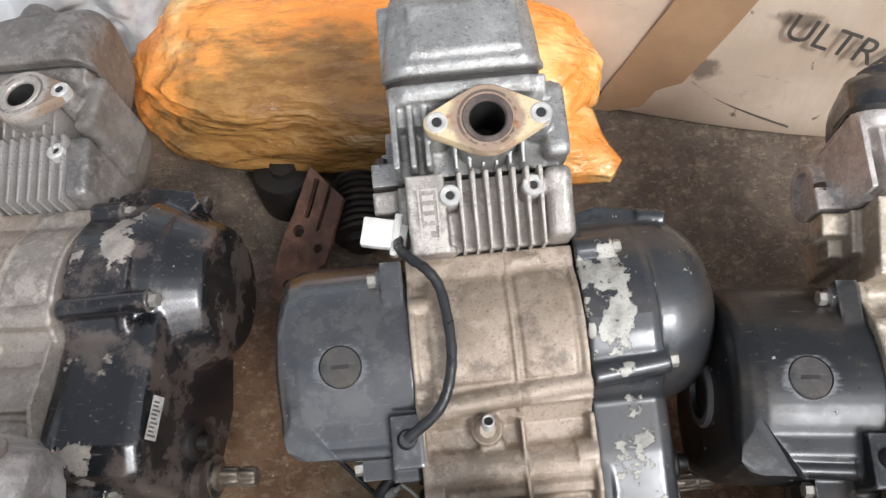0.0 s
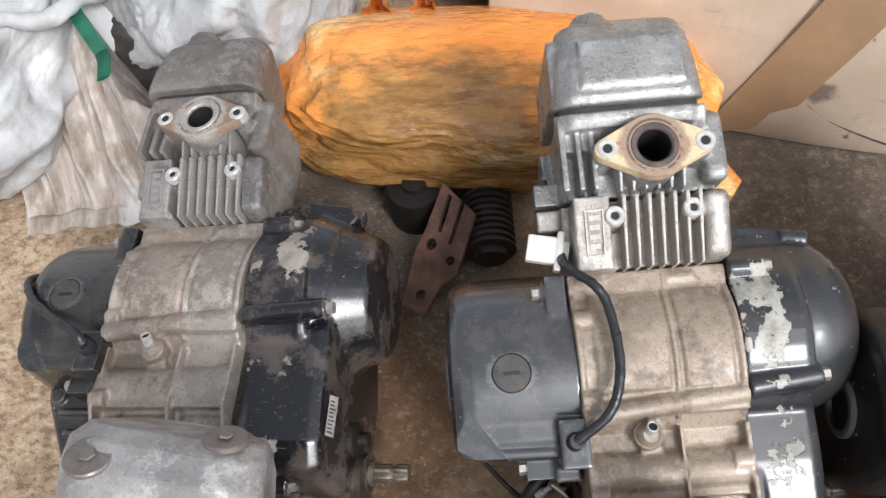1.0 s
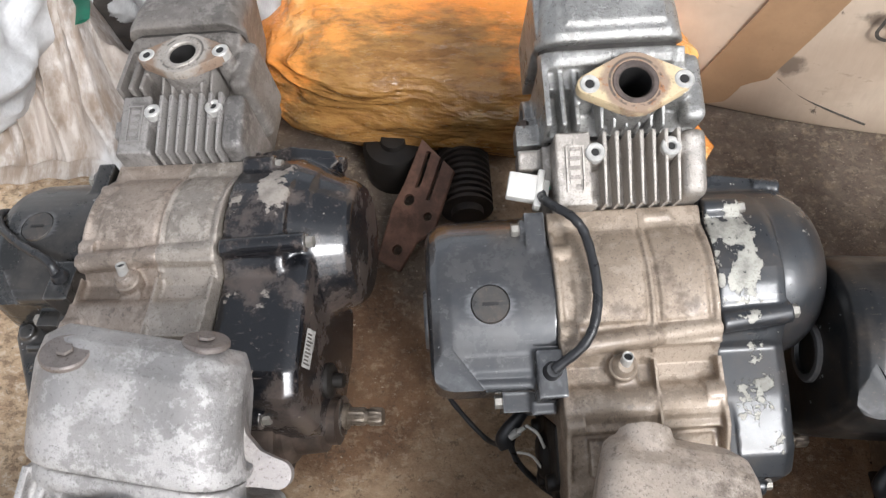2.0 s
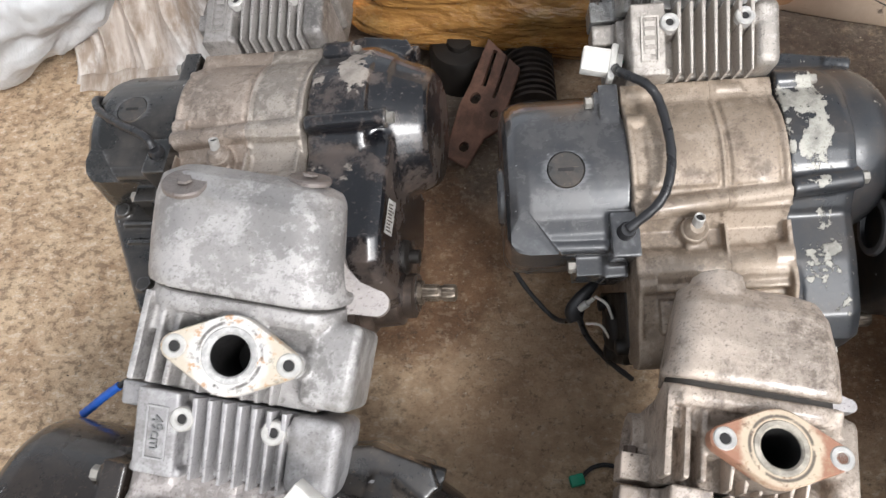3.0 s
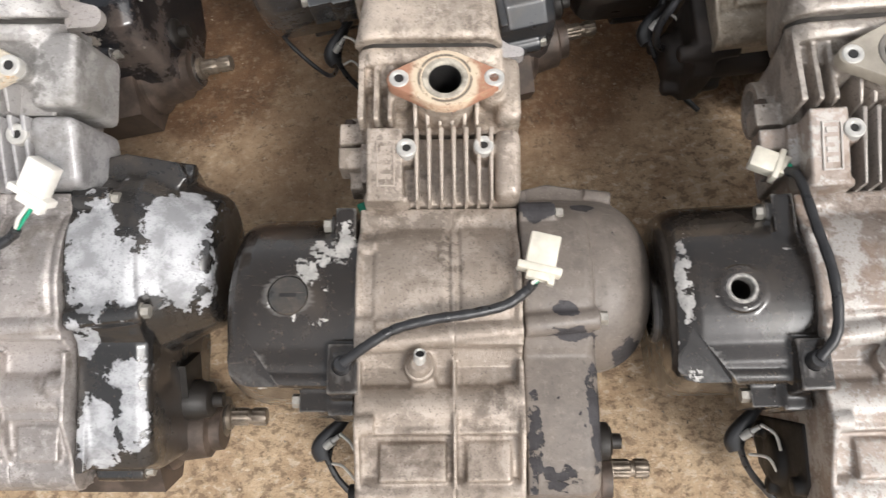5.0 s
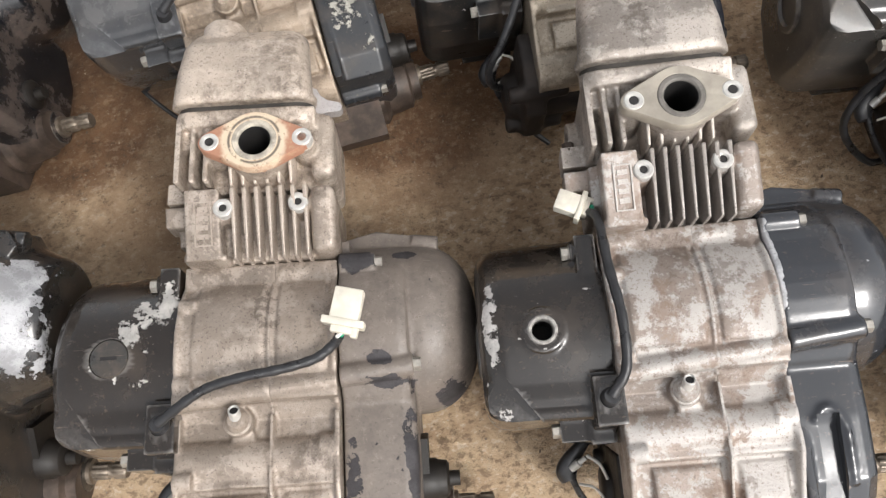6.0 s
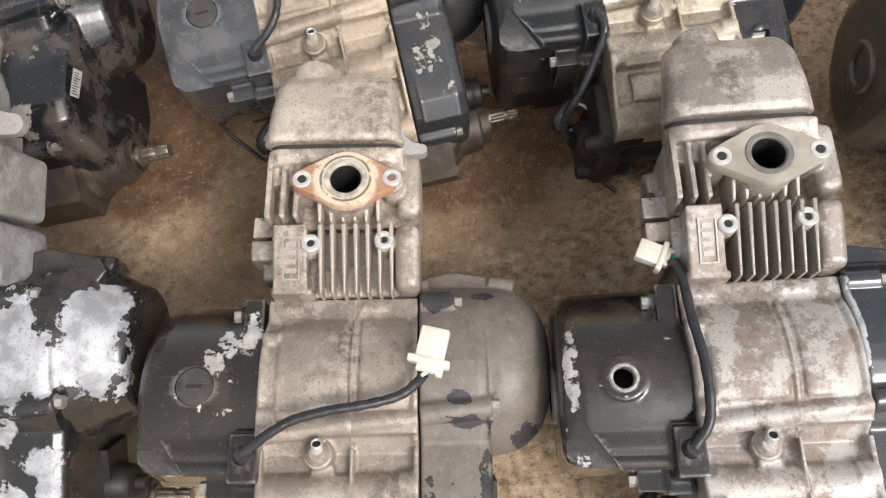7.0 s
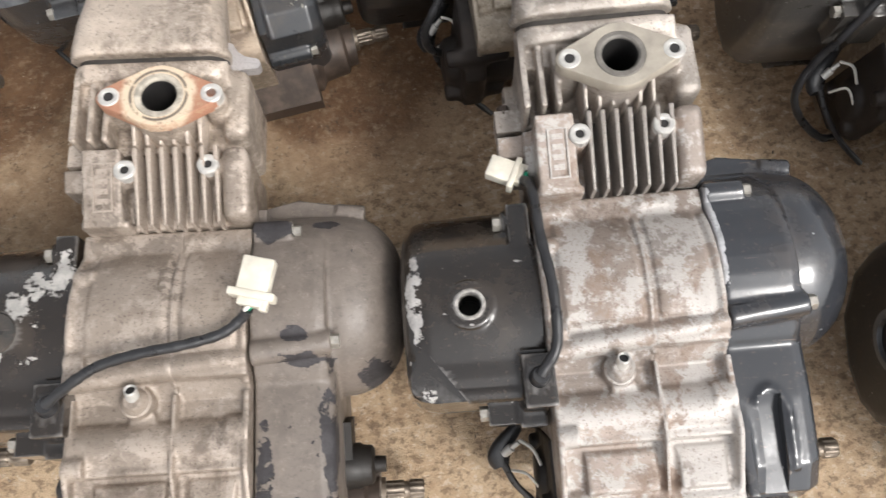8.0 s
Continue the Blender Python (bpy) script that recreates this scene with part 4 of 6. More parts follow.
def engine(label, place, look_of, cable=None, plug=None, opened=False, side="slotted", panelled=False, tab=0.0, tappets=False, lettered=False, plug_mat=None, extra=None, studded=True, blind=False, low_cover=False, plug_size=0.84, deep=False):
    """One small four-stroke engine. look_of: materials by region."""
    root = new("motorcycle_engine")
    tagged(root, label, "engine", "motorcycle engines on the ground")
    g = look_of.get
    form = "broad" if panelled == "broad" else "deep" if deep else "shallow"
    case = g("case")
    part("crankcase_left_half", CASE_L, case, root)
    part("crankcase_right_half", CASE_R, g("case2", case), root)
    lc = part("left_cover", COVER_L_OPEN if opened else COVER_L, g("left"), root)
    if opened:
        part("hole_rim", OPEN_RING, RING_STEEL, lc, "bright threaded rim of an open inspection hole")
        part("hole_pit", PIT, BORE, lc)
    else:
        cap = part("timing_cap", CAP, g("cap", CAP_PAINT), lc)
        part("cap_slot", SLOT, BORE, cap)
    part("crank_cap", CRANK_CAP, g("cap", g("left")), lc)
    rc = part("right_cover", RIGHTS[side], g("right"), root)
    for x, y, z in ((-0.0477, 0.0726, 0.1185), (-0.0620, -0.0160, 0.1045)):
        part("bolt", BOLT, BOLT_STEEL, lc).location = (x, y, z)
    for x, y, z in ((0.0980 if side == "wide" else 0.0865, 0.0204, 0.1243), (0.0685, 0.0775, 0.1200), (0.0755, -0.0665, 0.085)):
        b = part("bolt", BOLT, BOLT_STEEL, rc)
        b.location, b.rotation_euler = (x, y, z), (0, 0, math.pi)
    cyl = part("cylinder", CYLS[form], g("barrel", case), root)
    for i in range(7):
        f = part("fin", FIN, g("fins", g("barrel", case)), cyl)
        f.location.x = -0.0030 + 0.00635 * i
    for x in (-0.008, 0.0312):
        b = part("bolt_bush", BUSH, ZINC, cyl, "bright bolt bush")
        b.location = (x, 0.1053 if x < 0 else 0.1064, 0.1352)
        part("bolt_hole", BUSH_PIT, BORE, b).location.z = 0.0012
    part("cast_frame", PLATE, g("barrel", case), cyl).matrix_basis = SLOPE
    if lettered:
        t = part("lettering", letters("49cm", 0.0070, 0.0008), LETTER, cyl, "cast lettering 49cm")
        t.matrix_basis = SLOPE @ pose(-0.0186, 0.0975, 0.1426, 0, 0, -90)
    else:
        for i in range(4):
            part("cast_mark", BAR, g("barrel", case), cyl).matrix_basis = SLOPE @ pose(0, 0.0048 * i, 0.001)
    head = part("cylinder_head", HEADS[form], g("head", case), root)
    for i in range(6):
        f = part("fin", HFIN_SHORT if 1 <= i <= 4 else HFIN, g("head", case), head)
        f.location.x = -0.0035 + 0.0063 * i
    fl = part("intake_flange", FLANGE, g("flange"), head, g("flange_label", ""))
    for x in (-0.0110, 0.0364):
        b = part("bolt_bush", BUSH, ZINC, fl)
        b.matrix_basis = pose(x, 0.1350, 0.1520)
        if x < 0 or not blind:
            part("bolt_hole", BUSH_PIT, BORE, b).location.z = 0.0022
        else:
            part("bolt_plug", BUSH_PIT, ZINC, b).location.z = 0.0020
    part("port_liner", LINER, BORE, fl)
    part("port_seat", SOOT, g("seat", BORE), fl)
    part("port_floor", PORT, BORE, head)
    part("gasket", GASK_BROAD if panelled == "broad" else GASK, GASKET, head)
    part("gasket", BASE_GASK, GASKET, head)
    for x, y, z in ((-0.0405, 0.1300, 0.1215),):
        b = part("bolt", BOLT_UP, BROWN_IRON, head)
        b.matrix_basis = pose(x, y, z - 0.004)
    hc = part("head_cover", HCOVERS[panelled], g("hcover", g("head", case)), root)
    if low_cover:
        hc.matrix_basis = pose(0, 0.16, 0.10) @ Matrix.Diagonal((0.92, 0.55, 0.80, 1.0)) @ pose(0, -0.16, -0.10)
    if tappets:
        for x, y, z, lean in ((-0.0200, 0.1995, 0.1625, -22), (0.0270, 0.2120, 0.1490, -44)):
            part("tappet_cap", TAPPET, g("tappet", case), hc).matrix_basis = pose(x, y, z, lean)
    if tab:
        t = part("head_tab", TAB, g("tab", case), hc, "thin cast bracket tab")
        t.location, t.scale = (0.038 * (1 - tab), 0.168 * (1 - tab) - 0.006, 0), (tab, tab, 1)
    if studded:
        st = part("breather_stud", STUD, ZINC, root)
        st.location = (-0.0017, -0.0026, 0)
        part("stud_bore", STUD_PIT, BORE, st)
        part("stud_nut", STUD_NUT, g("stud", g("case")), root).location = (-0.0017, -0.0026, 0)
    else:
        part("breather_hole", HOLE, BORE, root, "open dark breather hole").location = (-0.0017, -0.0026, 0)
    part("kick_shaft", KICK, g("shaft", SPLINE), root, "splined steel kick-start shaft").location = (0.0059, -0.0017, -0.0059)
    part("kick_boss", BOSS, g("arm", BROWN_IRON), root)
    part("shift_boss", ARM, g("arm", DARK), root)
    gh = part("gear_housing", GEARBOX, g("gear", DARK), root)
    if low_cover:
        gh.matrix_basis = pose(-0.0275, 0, 0) @ Matrix.Diagonal((1.9, 1.15, 1.12, 1.0)) @ pose(0.0275, 0, 0)
    boot = part("switch_boot", SWITCH, RUBBER, root, "black rubber boot with loose leads")
    part("terminal_pin", PIN, ZINC, boot)
    for kind, line, r in LEADS:
        bm = B()
        sweep(bm, line, r, 8, 6)
        part("lead", bm, WHITE_WIRE if kind else RUBBER, boot)
    if cable:
        bm = B()
        sweep(bm, cable, 0.0025)
        c = part("cable", bm, g("cable", RUBBER), root, "black sheathed wiring cable")
        bm = B()
        turned(bm, (-0.0385, -0.0035, 0.125), (-0.0375, -0.0028, 0.14), [(0, 0.0046), (0.009, 0.0046), (0.011, 0.0036)], 18)
        part("grommet", bm, RUBBER, c)
        if plug:
            p, turn, lift = plug
            k = part("connector", CONN, plug_mat or CONNECTOR, c, "pale nylon plug connector")
            k.matrix_basis = pose(*p, *lift, turn) @ Matrix.Diagonal((plug_size, plug_size, 0.9, 1.0))
            end = Vector(cable[-1])
            back = k.matrix_basis @ Vector((0.002, -0.006, 0.0))
            for off, mat in ((0.0012, GREEN_WIRE), (-0.0012, WHITE_WIRE)):
                bm = B()
                sweep(bm, [end + Vector((off * 0.4, 0, 0)), (end + back) / 2 + Vector((off * 1.8, off, 0.001)), back + Vector((off, 0, 0))], 0.0010, 8, 5)
                part("wire", bm, mat, c)
    if extra:
        extra(root)
    root.matrix_world = place
    return root


FLANGE = small("intake_flange", lambda bm: None)
fb = flange_mesh()
bmesh.ops.recalc_face_normals(fb, faces=fb.faces[:])
fb.to_mesh(FLANGE)
fb.free()
finish(FLANGE, 40)


# ---- the engines ----
LOOK_A = dict(
    case=alloy("engine_a_case", (0.405, 0.350, 0.292), grime=0.36, seed=11),
    case2=alloy("engine_a_case_right", (0.42, 0.39, 0.34), grime=0.25, seed=11.6),
    left=paint("engine_a_left", (0.0105, 0.0105, 0.0095), seed=12, rough=0.24, dust=0.5, dust_tint=(0.085, 0.072, 0.062), level=0.53, rub=0.15),
    right=paint("engine_a_right", (0.0085, 0.009, 0.011), [((0.076, 0.052, 0.132), (0.012, 0.020, 0.03), 1.1), ((0.082, 0.070, 0.125), (0.007, 0.010, 0.02), 0.9), ((0.054, 0.050, 0.132), (0.005, 0.030, 0.02), 0.7), ((0.066, -0.010, 0.117), (0.016, 0.012, 0.02), 0.55), ((0.066, -0.055, 0.112), (0.018, 0.014, 0.03), 0.9)], seed=13, rough=0.17, dust=0.70, bare=(0.42, 0.37, 0.32), crisp=0.16, dust_tint=(0.120, 0.094, 0.080), level=0.545, rub=0.3),
    head=alloy("engine_a_head", (0.205, 0.195, 0.178), oily=0.1, grime=0.45, seed=14, rough=0.6, metal=0.2, dirt=(0.10, 0.088, 0.076)),
    barrel=alloy("engine_a_barrel", (0.255, 0.25, 0.238), grime=0.4, seed=14.2, rough=0.55, metal=0.25, dirt=(0.09, 0.082, 0.074)),
    seat=alloy("engine_a_seat", (0.40, 0.38, 0.34), grime=0.3, seed=14.5),
    flange=flange_mat("engine_a_flange", (0.36, 0.325, 0.285), (0.24, 0.165, 0.115), (0.25, 0.21, 0.175), 15), flange_label="dull intake flange with light rust")
LOOK_B = dict(
    case=alloy("engine_b_case", (0.355, 0.298, 0.228), grime=0.48, metal=0.28, rough=0.48, seed=21, dirt=(0.15, 0.112, 0.084), bright=[((0.030, 0.000, 0.125), (0.018, 0.020, 0.03), 0.7)]),
    left=paint("engine_b_left", (0.038, 0.039, 0.042), seed=22, rough=0.15, dust=0.50, dust_tint=(0.125, 0.118, 0.112), coat=1.0, level=0.54, rub=0.2),
    right=paint("engine_b_right", (0.024, 0.026, 0.029), [((0.064, 0.056, 0.130), (0.017, 0.046, 0.03), 0.88), ((0.062, 0.040, 0.132), (0.012, 0.022, 0.03), 1.0), ((0.0515, 0.05, 0.13), (0.004, 0.04, 0.03), 0.8), ((0.070, -0.022, 0.112), (0.024, 0.045, 0.03), 0.60), ((0.068, -0.014, 0.113), (0.016, 0.020, 0.03), 0.72), ((0.074, -0.042, 0.11), (0.010, 0.016, 0.03), 0.7), ((0.105, 0.06, 0.11), 0.03, 0.5)], seed=23, rough=0.27, coat=0.45, dust=0.28, bare=(0.46, 0.44, 0.385)),
    head=alloy("engine_b_head", (0.36, 0.375, 0.365), grime=0.15, seed=24, metal=0.55, rough=0.36),
    barrel=alloy("engine_b_barrel", (0.37, 0.355, 0.32), grime=0.35, seed=25, rough=0.45, dirt=(0.13, 0.115, 0.10)),
    seat=plain("engine_b_seat", (0.15, 0.115, 0.10), 0.6, 0.2, 26.5, 0.5, 140),
    flange=flange_mat("engine_b_flange", (0.34, 0.24, 0.17), (0.66, 0.52, 0.32), (0.34, 0.14, 0.05), 26), flange_label="rust-stained golden intake flange")
LOOK_C = dict(
    case=alloy("engine_c_case", (0.47, 0.42, 0.33), grime=0.3, seed=31, rough=0.45),
    left=paint("engine_c_left", (0.011, 0.012, 0.013), seed=32, rough=0.32, coat=0.12, dust=0.35, rub=0.3),
    right=paint("engine_c_right", (0.012, 0.014, 0.019), seed=33, rough=0.15, dust=0.25),
    head=alloy("engine_c_head", (0.56, 0.54, 0.51), grime=0.2, seed=34, metal=0.25),
    gear=SOOTY_IRON,
    hcover=paint("engine_c_head_cover", (0.014, 0.0145, 0.016), seed=37, rough=0.25, dust=0.4),
    seat=alloy("engine_c_seat", (0.35, 0.33, 0.3), grime=0.3, seed=34.5),
    flange=flange_mat("engine_c_flange", (0.40, 0.37, 0.33), (0.35, 0.22, 0.14), (0.3, 0.2, 0.12), 36))
LOOK_G = dict(LOOK_C, left=paint("engine_g_left", (0.050, 0.047, 0.044), seed=35, rough=0.30, dust=0.6, dust_tint=(0.17, 0.145, 0.12)))
LOOK_D = dict(
    case=alloy("engine_d_case", (0.40, 0.385, 0.37), grime=0.42, seed=41, dirt=(0.15, 0.125, 0.105)),
    left=paint("engine_d_left", (0.0225, 0.0175, 0.0145), [((-0.06, 0.02, 0.13), 0.02, 0.6), ((-0.05, -0.01, 0.12), 0.02, 0.6)], seed=42, rough=0.2, dust=0.3),
    right=paint("engine_d_right", (0.017, 0.016, 0.0155), [((0.064, 0.047, 0.130), (0.018, 0.036, 0.03), 1.9), ((0.101, 0.055, 0.115), (0.019, 0.040, 0.05), 1.9), ((0.080, 0.040, 0.125), (0.010, 0.028, 0.03), 1.0), ((0.060, -0.042, 0.110), (0.012, 0.030, 0.03), 1.4), ((0.078, -0.036, 0.110), (0.010, 0.024, 0.03), 1.2), ((0.072, -0.012, 0.112), (0.020, 0.014, 0.03), 0.9), ((0.056, 0.008, 0.118), (0.010, 0.016, 0.03), 1.0), ((0.097, -0.025, 0.095), (0.006, 0.012, 0.03), 1.2)], seed=43, rough=0.22, dust=0.35, bare=(0.46, 0.46, 0.472)),
    head=alloy("engine_d_head", (0.385, 0.39, 0.385), grime=0.55, seed=44, rough=0.5, metal=0.3, dirt=(0.22, 0.208, 0.19), soft=0.5),
    barrel=alloy("engine_d_barrel", (0.36, 0.37, 0.378), grime=0.48, seed=45, rough=0.5, metal=0.3, dirt=(0.20, 0.19, 0.18)),
    tappet=alloy("engine_d_tappet", (0.17, 0.15, 0.135), grime=0.5, seed=46),
    seat=plain("engine_d_seat", (0.74, 0.72, 0.69), 0.6, 0.1, 46.5, 0.5, 160),
    flange=flange_mat("engine_d_flange", (0.66, 0.635, 0.60), (0.56, 0.49, 0.39), (0.46, 0.235, 0.085), 47), flange_label="whitish corroded intake flange with rust spots")
LOOK_E = dict(
    case=alloy("engine_e_case", (0.355, 0.312, 0.262), grime=0.62, seed=51, rough=0.44, metal=0.3, bright=[((0.043, -0.045, 0.115), (0.008, 0.02, 0.03), 0.8)]),
    left=paint("engine_e_left", (0.020, 0.0155, 0.0125), [((-0.042, 0.058, 0.127), 0.028, 0.92), ((-0.055, 0.045, 0.133), 0.022, 0.75), ((-0.050, 0.018, 0.133), 0.014, 0.7)], seed=52, rough=0.16, dust=0.24, rub=0.2, bare=(0.62, 0.59, 0.55)),
    right=paint("engine_e_right", (0.172, 0.145, 0.124), [((0.0535, -0.035, 0.112), (0.006, 0.040, 0.02), 0.95), ((0.084, -0.020, 0.108), (0.006, 0.036, 0.03), 0.95), ((0.066, -0.055, 0.11), (0.014, 0.010, 0.02), 0.9), ((0.108, 0.008, 0.085), (0.013, 0.013, 0.03), 1.1), ((0.074, 0.013, 0.119), (0.022, 0.0045, 0.02), 0.95), ((0.070, 0.024, 0.127), (0.010, 0.006, 0.02), 0.9), ((0.059, 0.0785, 0.124), (0.015, 0.009, 0.03), 1.3), ((0.084, 0.083, 0.112), (0.012, 0.005, 0.03), 1.2)], seed=53, rough=0.42, dust=0.75, bare=(0.060, 0.055, 0.058), dust_tint=(0.205, 0.172, 0.143), crisp=0.12, mottle=0.5, coat=0.0),
    head=alloy("engine_e_head", (0.50, 0.445, 0.375), grime=0.52, seed=54, rough=0.5, metal=0.3),
    seat=plain("engine_e_seat", (0.58, 0.52, 0.43), 0.6, 0.1, 55.5, 0.5, 160),
    flange=flange_mat("engine_e_flange", (0.64, 0.52, 0.38), (0.38, 0.19, 0.12), (0.42, 0.26, 0.16), 56), flange_label="intake flange with pinkish rust",
    tab=alloy("engine_e_tab", (0.5, 0.5, 0.5), grime=0.05, seed=57))
LOOK_F = dict(
    case=alloy("engine_f_case", (0.36, 0.315, 0.275), grime=0.45, seed=61, metal=0.25, rough=0.48, dirt=(0.22, 0.155, 0.115), pale=(0.58, 0.545, 0.51), soft=0.35, bright=[((0.040, -0.045, 0.118), (0.026, 0.042, 0.05), 1.1), ((0.030, 0.055, 0.13), (0.015, 0.03, 0.03), 0.35)]),
    left=paint("engine_f_left", (0.0175, 0.0142, 0.012), [((-0.0915, 0.040, 0.128), (0.0055, 0.040, 0.012), 0.86), ((-0.0925, 0.036, 0.128), (0.0030, 0.024, 0.012), 0.95), ((-0.088, -0.006, 0.117), (0.006, 0.008, 0.008), 0.7)], seed=62, rough=0.15, dust=0.20, rub=0.25, bare=(0.66, 0.63, 0.60)),
    right=paint("engine_f_right", (0.030, 0.032, 0.037), [((0.064, 0.05, 0.135), 0.012, 0.6), ((0.0495, 0.052, 0.128), (0.0040, 0.030, 0.03), 1.8)], seed=63, rough=0.15, dust=0.22),
    head=alloy("engine_f_head", (0.43, 0.405, 0.365), grime=0.4, seed=64, rough=0.46),
    fins=alloy("engine_f_fins", (0.24, 0.225, 0.205), grime=0.6, seed=65, dirt=(0.04, 0.036, 0.033)),
    seat=plain("engine_f_seat", (0.24, 0.22, 0.195), 0.5, 0.2, 66.5, 0.4, 120),
    flange=plain("engine_f_flange", (0.43, 0.385, 0.32), 0.5, 0.2, 66, 0.3, 60), flange_label="plain grey-brown intake insulator flange")

PLACES = {
    "A": pose(-0.1985, 0.1523, 0.0078, -1.5, -6.8, -3.0),
    "B": pose(0.0491, 0.1379, 0.0143, 16.3, 0.6, 3.4),
    "C": pose(0.2607, 0.0982, 0.0088, 7.6, 1.6, -2.5),
    "D": pose(-0.1957, -0.0730, 0.0170, 16.9, 4.3, -8.4),
    "E": pose(0.0234, -0.1452, 0.0042, 1.5, 4.2, -8.0),
    "F": pose(0.2520, -0.1711, 0.0033, 5.0, -0.8, -7.5),
    "G": pose(0.4930, 0.0050, 0.0050, 6.0, 0.0, -8.0),
    "H": pose(0.4920, -0.2360, 0.0020, 3.0, 0.0, -8.0),
}


def settle(root):
    """Lets a thing down, or up, until its lowest point meets the ground."""
    bpy.context.view_layer.update()
    low = 9.0
    for o in root.children_recursive:
        if o.type == "MESH":
            n = len(o.data.vertices)
            co = np.empty(n * 3, dtype=np.float32)
            o.data.vertices.foreach_get("co", co)
            m = np.array(o.matrix_world)
            low = min(low, float((co.reshape(-1, 3) @ m[2, :3]).min() + m[2, 3]))
    root.location.z -= low


def barcode(root):
    """A barcode sticker on the gearbox side."""
    s = new("sticker", STICKER)
    s.parent = root
    s.matrix_basis = pose(0.1010, -0.034, 0.1035, 0, 62, 0)
    tagged(s, "small white barcode sticker")


def sticker_mesh():
    bm = B()
    box(bm, -0.0030, 0.0030, -0.011, 0.011, 0.0, 0.0004)
    n = len(bm.faces)
    for i in range(9):
        y = -0.0095 + i * 0.0021
        box(bm, -0.0022, 0.0008 if i % 3 else 0.0020, y, y + 0.0010, 0.0003, 0.0006)
    bm.faces.ensure_lookup_table()
    for f in bm.faces[n:]:
        f.material_index = 1
    me = bpy.data.meshes.new("sticker")
    bm.to_mesh(me)
    bm.free()
    me.materials.append(plain("sticker_paper", (0.40, 0.38, 0.35), 0.5, 0.0, 8.0, 0.4, 200))
    me.materials.append(INK)
    return me


STICKER = sticker_mesh()


def switch_wire(points, mat, name="wire", r=0.0016):
    def add(root):
        bm = B()
        sweep(bm, points, r)
        part(name, bm, mat, root, "loose thin switch wire")
    return add


def blue_lead(root):
    """A dark sleeve out of the head that ends in a stiff blue wire with a bare copper tip."""
    bm = B()
    sweep(bm, [(-0.036, 0.122, 0.072), (-0.052, 0.1175, 0.072), (-0.066, 0.1110, 0.071), (-0.073, 0.1060, 0.069)], 0.0017)
    sleeve = part("lead", bm, RUBBER, root, "dark sleeved lead with a blue wire end")
    bm = B()
    sweep(bm, [(-0.072, 0.1068, 0.0693), (-0.080, 0.1000, 0.066), (-0.087, 0.0930, 0.063), (-0.092, 0.0880, 0.0612)], 0.0023)
    part("wire", bm, BLUE_WIRE, sleeve, "stiff blue wire")
    bm = B()
    sweep(bm, [(-0.091, 0.0890, 0.0615), (-0.0950, 0.0845, 0.060), (-0.0985, 0.0815, 0.0590)], 0.0008, 6)
    part("strand", bm, BRASS, sleeve, "bare copper strands")


def skirt(root):
    """The tapering skirt below the generator cover, with two stiffening ribs and two dark feet, and the sticker on the other side."""
    barcode(root)
    bm = B()
    low = [(-0.0345, 0.004), (-0.0900, 0.004), (-0.0930, -0.006), (-0.0905, -0.020), (-0.0720, -0.052), (-0.0520, -0.086), (-0.0345, -0.090)]
    skin(bm, [[(x * k, y * k, z) for x, y in low] for z, k in ((0.020, 0.93), (0.070, 0.98), (0.0860, 1.0), (0.0900, 0.97))])
    box(bm, -0.0760, -0.0345, -0.0300, -0.0265, 0.080, 0.0945)
    box(bm, -0.0700, -0.0345, -0.0420, -0.0390, 0.080, 0.0930)
    for x, y in ((-0.080, -0.018), (-0.050, -0.070)):
        rod(bm, (x, y, 0.07), (x, y, 0.0935), 0.0050)
    me = cast("cover_skirt", bm, 0.0011, 2, keep=0.35)
    part("cover_skirt", me, LOOK_A["left"], root, "black tapering cover skirt with ribs")


